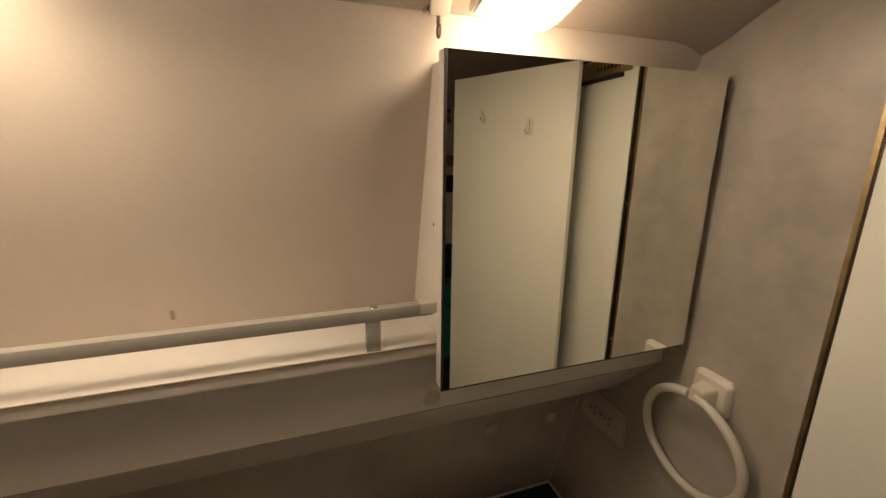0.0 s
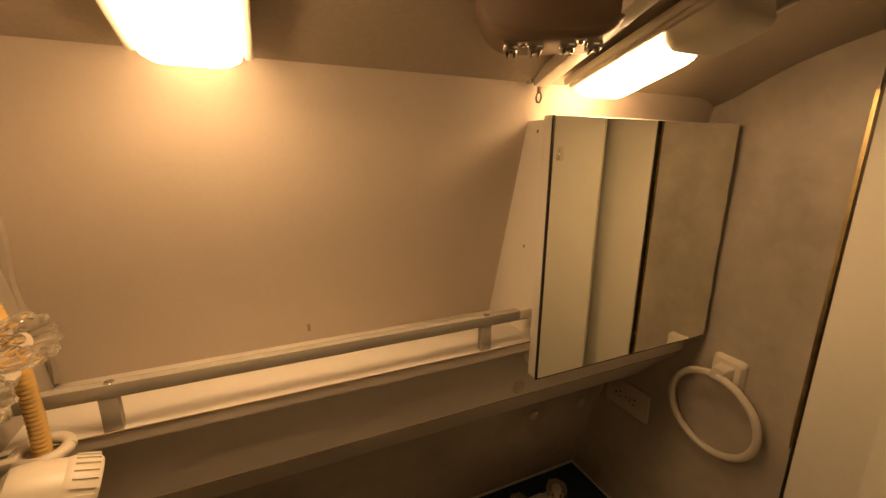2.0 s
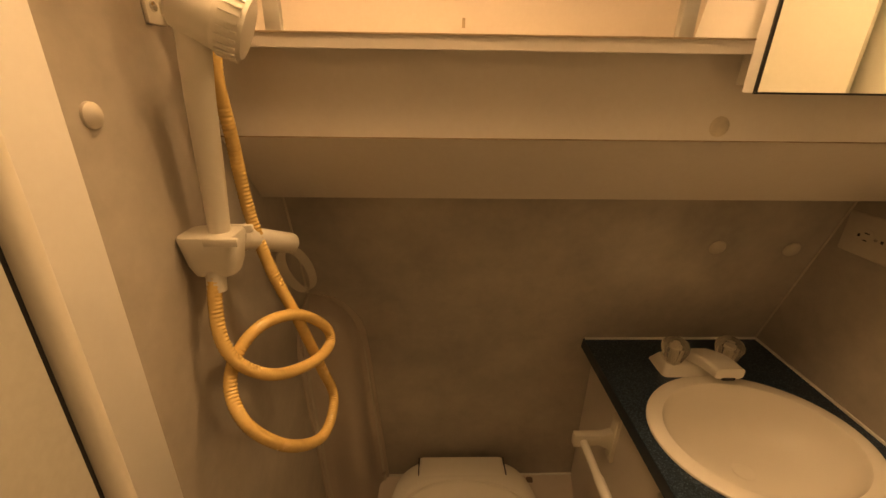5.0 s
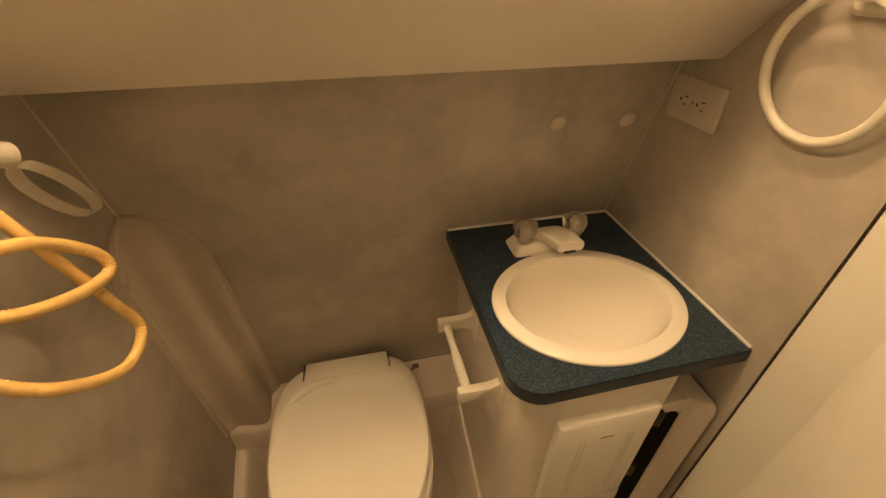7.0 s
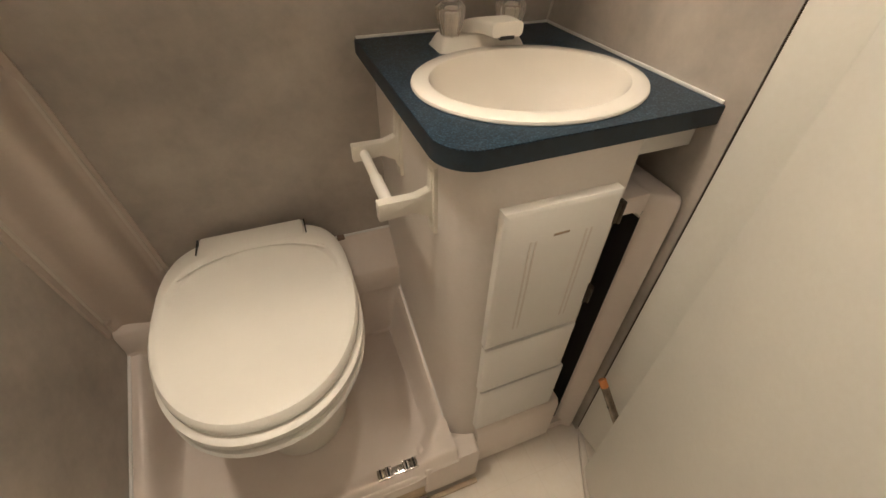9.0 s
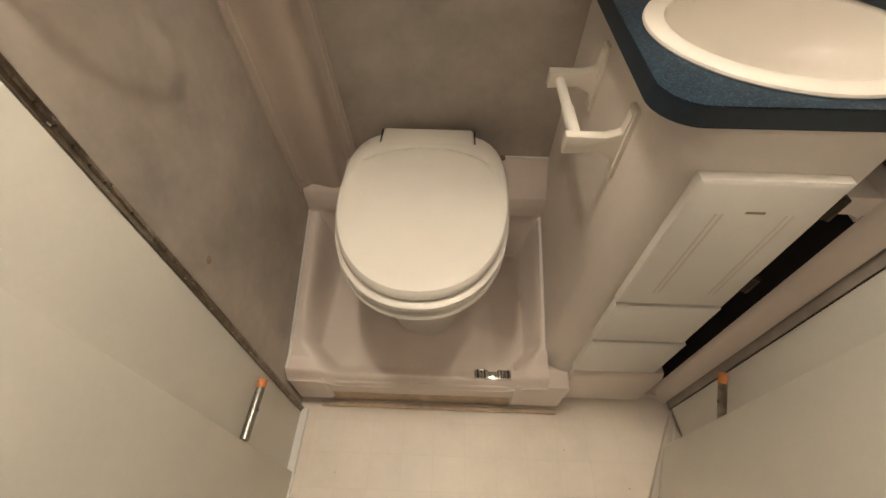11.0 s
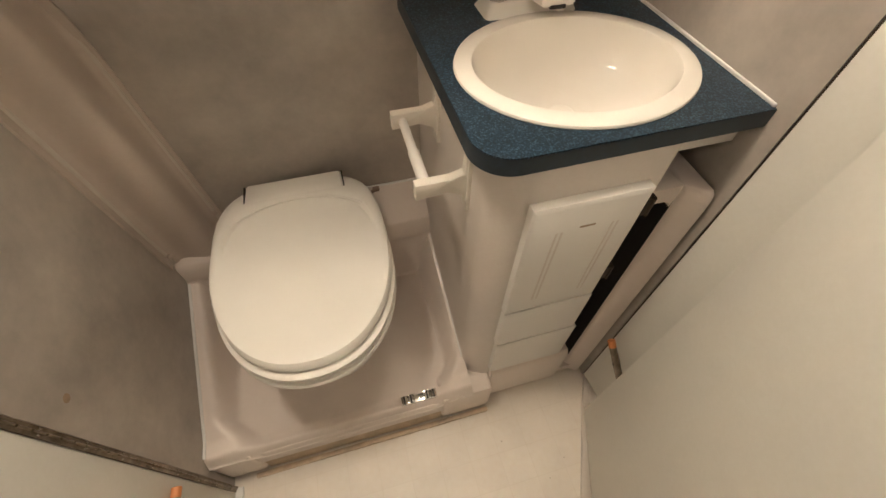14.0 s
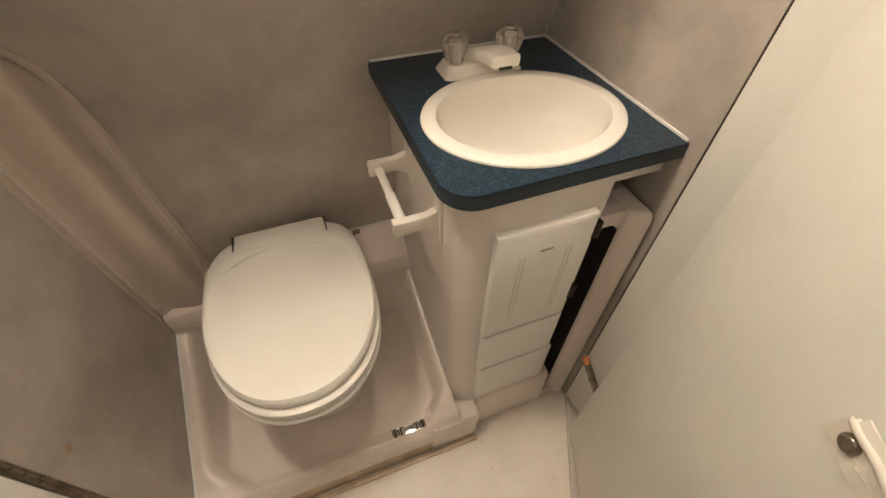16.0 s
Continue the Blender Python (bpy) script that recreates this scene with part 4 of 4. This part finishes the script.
# ---- corner panel, shower set ----
def corner_panel():
    """A shallow moulded cover across the corner: flat flanges, a rounded rib between, its top rounded towards the back wall."""
    ob = base("corner_cover", (-0.53, 0.93, 0.30), "beige moulded plastic cover in the corner with a rounded top", "cover")
    n = Vector((0.72, -0.69))

    def at(u, z):
        a = Vector((XL + 0.001, 0.925 - 0.105 * (z - 0.385)))
        b = Vector((-0.465 - 0.070 * (z - 0.43), 0.988))
        rise = 0.006 * min(1.0, min(u, 1 - u) / 0.03) + 0.036 * math.sin(math.pi * max(0.0, min(1.0, (u - 0.13) / 0.76))) ** 1.5
        p = a + (b - a) * u + n * rise
        f = min(1.0, max(0.0, (z - 0.890) / 0.105))
        return p + (Vector((XL + 0.001, 0.986)) - p) * (1 - math.sqrt(1 - f * f))

    def fn(z, u):
        p = at(u, z)
        return (p.x, min(p.y, wall_y(z) + 0.004), z)
    part("shell", sheet(fn, list(np.linspace(0.30, 0.88, 14)) + [0.995 - 0.105 * (1 - k / 12) ** 2 for k in range(13)], np.linspace(0, 1, 34)), COVER, ob)
    for u, z in ((0.955, 0.885), (0.965, 0.44), (0.04, 0.39), (0.04, 0.90)):
        p = at(u, z)
        part("screw_cap", moved(lathe([(0.0075, 0), (0.0065, 0.003), (0.0001, 0.0048)], 14), along((p.x, p.y, z), (p.x + n.x, p.y + n.y, z))), COVER, ob)
    zs = list(np.linspace(0.36, 0.88, 8)) + [0.994 - 0.104 * (1 - k / 9) ** 2 for k in range(1, 10)]
    left, back = [], []
    for z in zs:
        y1 = min(at(0, z).y + 0.004, 0.988)
        left.append([(XL + dx, y, z) for dx, y in ((0.0005, y1 - 0.026), (0.0045, y1 - 0.025), (0.0045, y1), (0.0005, y1))])
        x0, w = at(1, z).x - 0.004, 0.016 * min(1.0, max(0.1, (at(1, z).x - XL) / 0.05))
        back.append([(x, wall_y(z) - d, z) for x, d in ((x0, 0.0005), (x0, 0.0045), (x0 + w, 0.0045), (x0 + w, 0.0005))])
    part("flange", loft(left), COVER, ob, "flat side flange")
    part("flange", loft(back), COVER, ob, "flat side flange")
    for u in (0.015, 0.985):
        line = [Vector((*at(u, z), z)) for z in list(np.linspace(0.36, 0.88, 8)) + [0.994 - 0.104 * (1 - k / 9) ** 2 for k in range(1, 10)]]
        part("lip", pipe(line, 0.0048, 8), PLATE, ob, "raised edge flange")
    return ob


corner_panel()


def shower_valve():
    ob = base("shower_valve", (XL, 0.60, 1.54), "beige plastic shower valve body with two clear knobs", "valve")
    prof = [(XL, 1.499), (XL, 1.571), (XL + 0.024, 1.571), (XL + 0.031, 1.566), (XL + 0.048, 1.527), (XL + 0.044, 1.518)]
    part("body", prism(prof, "y", 0.532, 0.668, 0.0035, 3), PLASTIC, ob)
    m = Matrix.Translation((XL + 0.0145, 0.566, 1.5713))
    lab = part("warning_label", moved(box(-0.010, 0.010, -0.021, 0.021, 0, 0.0006), m), PAPER, ob, "small label with red print")
    for k in range(6):
        part("print_line", moved(box(-0.0085 + 0.003 * k, -0.007 + 0.003 * k, -0.018, 0.018 - 0.005 * (k % 3), 0.0007, 0.0011), m), RED, lab)
    for a, b in (((XL + 0.030, 0.570, 1.551), (XL + 0.084, 0.552, 1.562)), ((XL + 0.030, 0.640, 1.553), (XL + 0.086, 0.618, 1.576))):
        part("knob", knob(a, b, 0.0205, 40), CLEAR, ob, "clear fluted acrylic knob")
        part("stem", rod(a, Vector(a).lerp(Vector(b), 0.55), 0.008, 12, 0.001), PLASTIC, ob)
    part("outlet_ring", rod((XL + 0.029, 0.612, 1.569), (XL + 0.029, 0.612, 1.5725), 0.012, 16), RUBBER_AND_SHADE, ob)
    part("hose_nut", join(rod((XL + 0.029, 0.612, 1.572), (XL + 0.029, 0.612, 1.582), 0.0085, 16, 0.001), rod((XL + 0.0295, 0.613, 1.582), (XL + 0.031, 0.616, 1.613), 0.0115, 20, 0.0015)), PLASTIC, ob)
    return ob


shower_valve()


def hand_shower():
    ob = base("hand_shower", (-0.55, 0.62, 1.26), "ivory plastic hand shower with a ribbed head", "shower head")
    spine = spline([(-0.557, 0.622, 1.240), (-0.553, 0.622, 1.30), (-0.547, 0.620, 1.38), (-0.541, 0.619, 1.425), (-0.532, 0.621, 1.447)], 6)
    rings = []
    for i, p in enumerate(spine):
        t = i / (len(spine) - 1)
        r = 0.0105 + 0.0050 * t + (0.006 * max(0, t - 0.7) / 0.3)
        rings.append([p + Vector((r * math.cos(k) * 1.0, r * math.sin(k) * 0.9, 0)) for k in np.linspace(0, 2 * math.pi, 17)[:-1]])
    part("handle", loft(rings), PLASTIC, ob)
    m = along((-0.547, 0.616, 1.448), (-0.491, 0.628, 1.425))
    h = part("head", moved(lathe([(0.012, -0.008), (0.021, -0.003), (0.025, 0.008), (0.0265, 0.026), (0.0265, 0.030)], 28), m), PLASTIC, ob)
    part("spray_face", moved(lathe([(0.0265, 0.030), (0.028, 0.034), (0.028, 0.050), (0.025, 0.054), (0.0001, 0.056)], 28), m), PLASTIC, ob)
    for k in range(26):
        t = 2 * math.pi * k / 26
        part("rib", moved(box(-0.0012, 0.0012, -0.0012, 0.0012, 0.035, 0.051), m @ Matrix.Rotation(t, 4, "Z") @ Matrix.Translation((0.0283, 0, 0))), PLASTIC, ob)
    return ob


hand_shower()


def shower_bracket():
    ob = base("shower_holder", (XL, 0.62, 1.23), "beige plastic wall holder for the hand shower", "holder")
    part("cup", loft([[(-0.563 + u, 0.618 + v, z) for u, v in rounded(w, d, 0.010, 4)] for z, w, d in ((1.203, 0.040, 0.030), (1.215, 0.048, 0.036), (1.243, 0.056, 0.042), (1.246, 0.054, 0.040))]), PLASTIC, ob)
    part("prong", box(-0.562, -0.530, 0.636, 0.642, 1.238, 1.247, 0.002), PLASTIC, ob)
    part("prong", box(-0.562, -0.528, 0.596, 0.602, 1.238, 1.247, 0.002), PLASTIC, ob)
    part("rest", join(rod((-0.552, 0.648, 1.229), (-0.529, 0.738, 1.186), 0.0135, 20, 0.003), box(XL, -0.548, 0.655, 0.672, 1.208, 1.230, 0.003)), PLASTIC, ob)
    ring = [(-0.548 + 0.014 * math.sin(t), 0.800 - 0.036 * math.cos(t) + 0.012 * math.sin(t), 1.115 + 0.052 * math.cos(t)) for t in np.linspace(0, 2 * math.pi, 29)]
    across = Vector((0.45, 0.85, 0.0)) * 0.0085
    out = [[Vector(p) - across, Vector(p) + across, Vector(p) * 0.9985 + across, Vector(p) * 0.9985 - across] for p in ring]
    part("band_loop", loft(out), PLATE, ob, "flat beige plastic band hanging in a loop")
    return ob


shower_bracket()


def hose_guide():
    ob = base("hose_guide", (XL, 0.66, 1.45), "beige plastic hose guide screwed to the wall", "bracket")
    c = Vector((-0.545, 0.672, 1.447))
    ring = [c + Vector((0.018 * math.cos(t), 0.018 * math.sin(t), 0)) for t in np.linspace(0, 2 * math.pi, 25)]
    part("eye", pipe(ring, 0.0055, 10), PLASTIC, ob)
    part("arm", box(XL, -0.556, 0.655, 0.664, 1.441, 1.453, 0.002), PLASTIC, ob)
    part("plate", box(XL, XL + 0.004, 0.636, 0.664, 1.433, 1.461, 0.001), PLASTIC, ob)
    part("screw", moved(lathe([(0.0045, 0), (0.004, 0.002), (0.0001, 0.003)], 12), along((XL + 0.004, 0.645, 1.447), (0, 0.645, 1.447))), CHROME, ob)
    return ob


hose_guide()


def shower_hose():
    pts = [(-0.559, 0.616, 1.605), (-0.558, 0.619, 1.630), (-0.557, 0.632, 1.6435), (-0.554, 0.648, 1.635), (-0.550, 0.662, 1.59), (-0.546, 0.672, 1.53), (-0.545, 0.672, 1.447),
           (-0.548, 0.658, 1.396), (-0.548, 0.665, 1.337), (-0.545, 0.669, 1.249), (-0.53, 0.667, 1.178), (-0.51, 0.672, 1.110), (-0.495, 0.693, 1.015), (-0.485, 0.701, 0.955), (-0.485, 0.641, 0.947), (-0.50, 0.575, 1.000), (-0.53, 0.553, 1.051), (-0.553, 0.572, 1.083), (-0.55, 0.594, 1.115), (-0.53, 0.622, 1.134), (-0.505, 0.663, 1.121), (-0.487, 0.705, 1.076), (-0.482, 0.703, 1.050), (-0.490, 0.655, 1.057), (-0.515, 0.606, 1.077), (-0.54, 0.586, 1.103), (-0.556, 0.584, 1.133), (-0.563, 0.596, 1.17), (-0.563, 0.612, 1.216)]
    ob = base("shower_hose", (-0.56, 0.615, 1.605), "amber ribbed shower hose hanging in a loop", "hose")
    sp = spline(pts, 32)
    part("tube", pipe(even(sp, 0.0022), 0.0069, 10, 0.00042), HOSE, ob)
    part("end_collar", rod((-0.563, 0.606, 1.185), (-0.563, 0.613, 1.222), 0.0095, 14, 0.001), PLASTIC, ob)
    return ob


shower_hose()


# ---- small things ----
def bolt(a, b, label, metal=CHROME):
    """A metal rod with an orange cap at a."""
    a, b = Vector(a), Vector(b)
    d = (b - a).normalized()
    ob = base("door_rod", a, label, "rod", "door rods")
    part("tube", rod(a + d * 0.018, b, 0.0085, 16, 0.001), metal, ob)
    part("cap", rod(a, a + d * 0.018, 0.0088, 16, 0.001), COPPER, ob, "orange plastic cap")
    part("hole", moved(lathe([(0.003, 0), (0.003, 0.0006)], 10), along(a + d * 0.06 + Vector((0.0083 if a.x < 0 else -0.0083, 0, 0)), a + d * 0.06 + Vector((1 if a.x < 0 else -1, 0, 0)))), RUBBER_AND_SHADE, ob)
    return ob


bolt((XL + 0.0175, 0.457, 0.284), (XL + 0.0175, 0.343, 0.287), "dull steel rod with an orange cap on the partition", DULL)
bolt((0.3530, 0.503, 0.284), (0.3640, 0.405, 0.19), "dark steel rod with an orange cap behind the folded leaf", STEEL)


def corner_seal():
    """An uneven sealant joint in the upper corner over the shower."""
    pts = []
    for i, z in enumerate(np.linspace(1.44, 1.80, 14)):
        pts.append((XL + 0.002 + 0.005 * math.sin(i * 1.1), wall_y(z) - 0.003, z))
    return solid("trim_corner_seal", pipe(spline(pts, 4), 0.006, 8), WALLPAPER, kind="structure")


corner_seal()
for x, z0, z1 in ((XR - 0.0015, 0.862, 1.229), (XL + 0.0015, 0.994, 1.229)):
    solid("trim_corner_bead", pipe([Vector((x, wall_y(z) - 0.0015, z)) for z in np.linspace(z0, z1, 6)], 0.0020, 8), PLATE, kind="structure")
solid("wall_mark", moved(lathe([(0.007, 0), (0.005, 0.0004), (0.0001, 0.0005)], 14), along((XL, 0.545, 0.565), (0, 0.545, 0.565))), STAIN, "small brown scuff on the wall vinyl", "stain")
solid("wall_speck", box(-0.303, -0.299, wall_y(1.459) - 0.0012, wall_y(1.459) + 0.002, 1.452, 1.468), STAIN, "small grey scuff on the upper wall", "stain")
for x, y, r in ((0.095, 0.415, 0.0016), (0.24, 0.335, 0.0014), (-0.47, 0.345, 0.0013), (0.185, 0.30, 0.0012)):
    solid("floor_speck", moved(lathe([(r, 0), (r * 0.7, 0.0008), (0.0001, 0.001)], 8), Matrix.Translation((x, y, ZF))), STAIN, "tiny dark speck of dirt on the floor vinyl", "speck", group="floor specks")
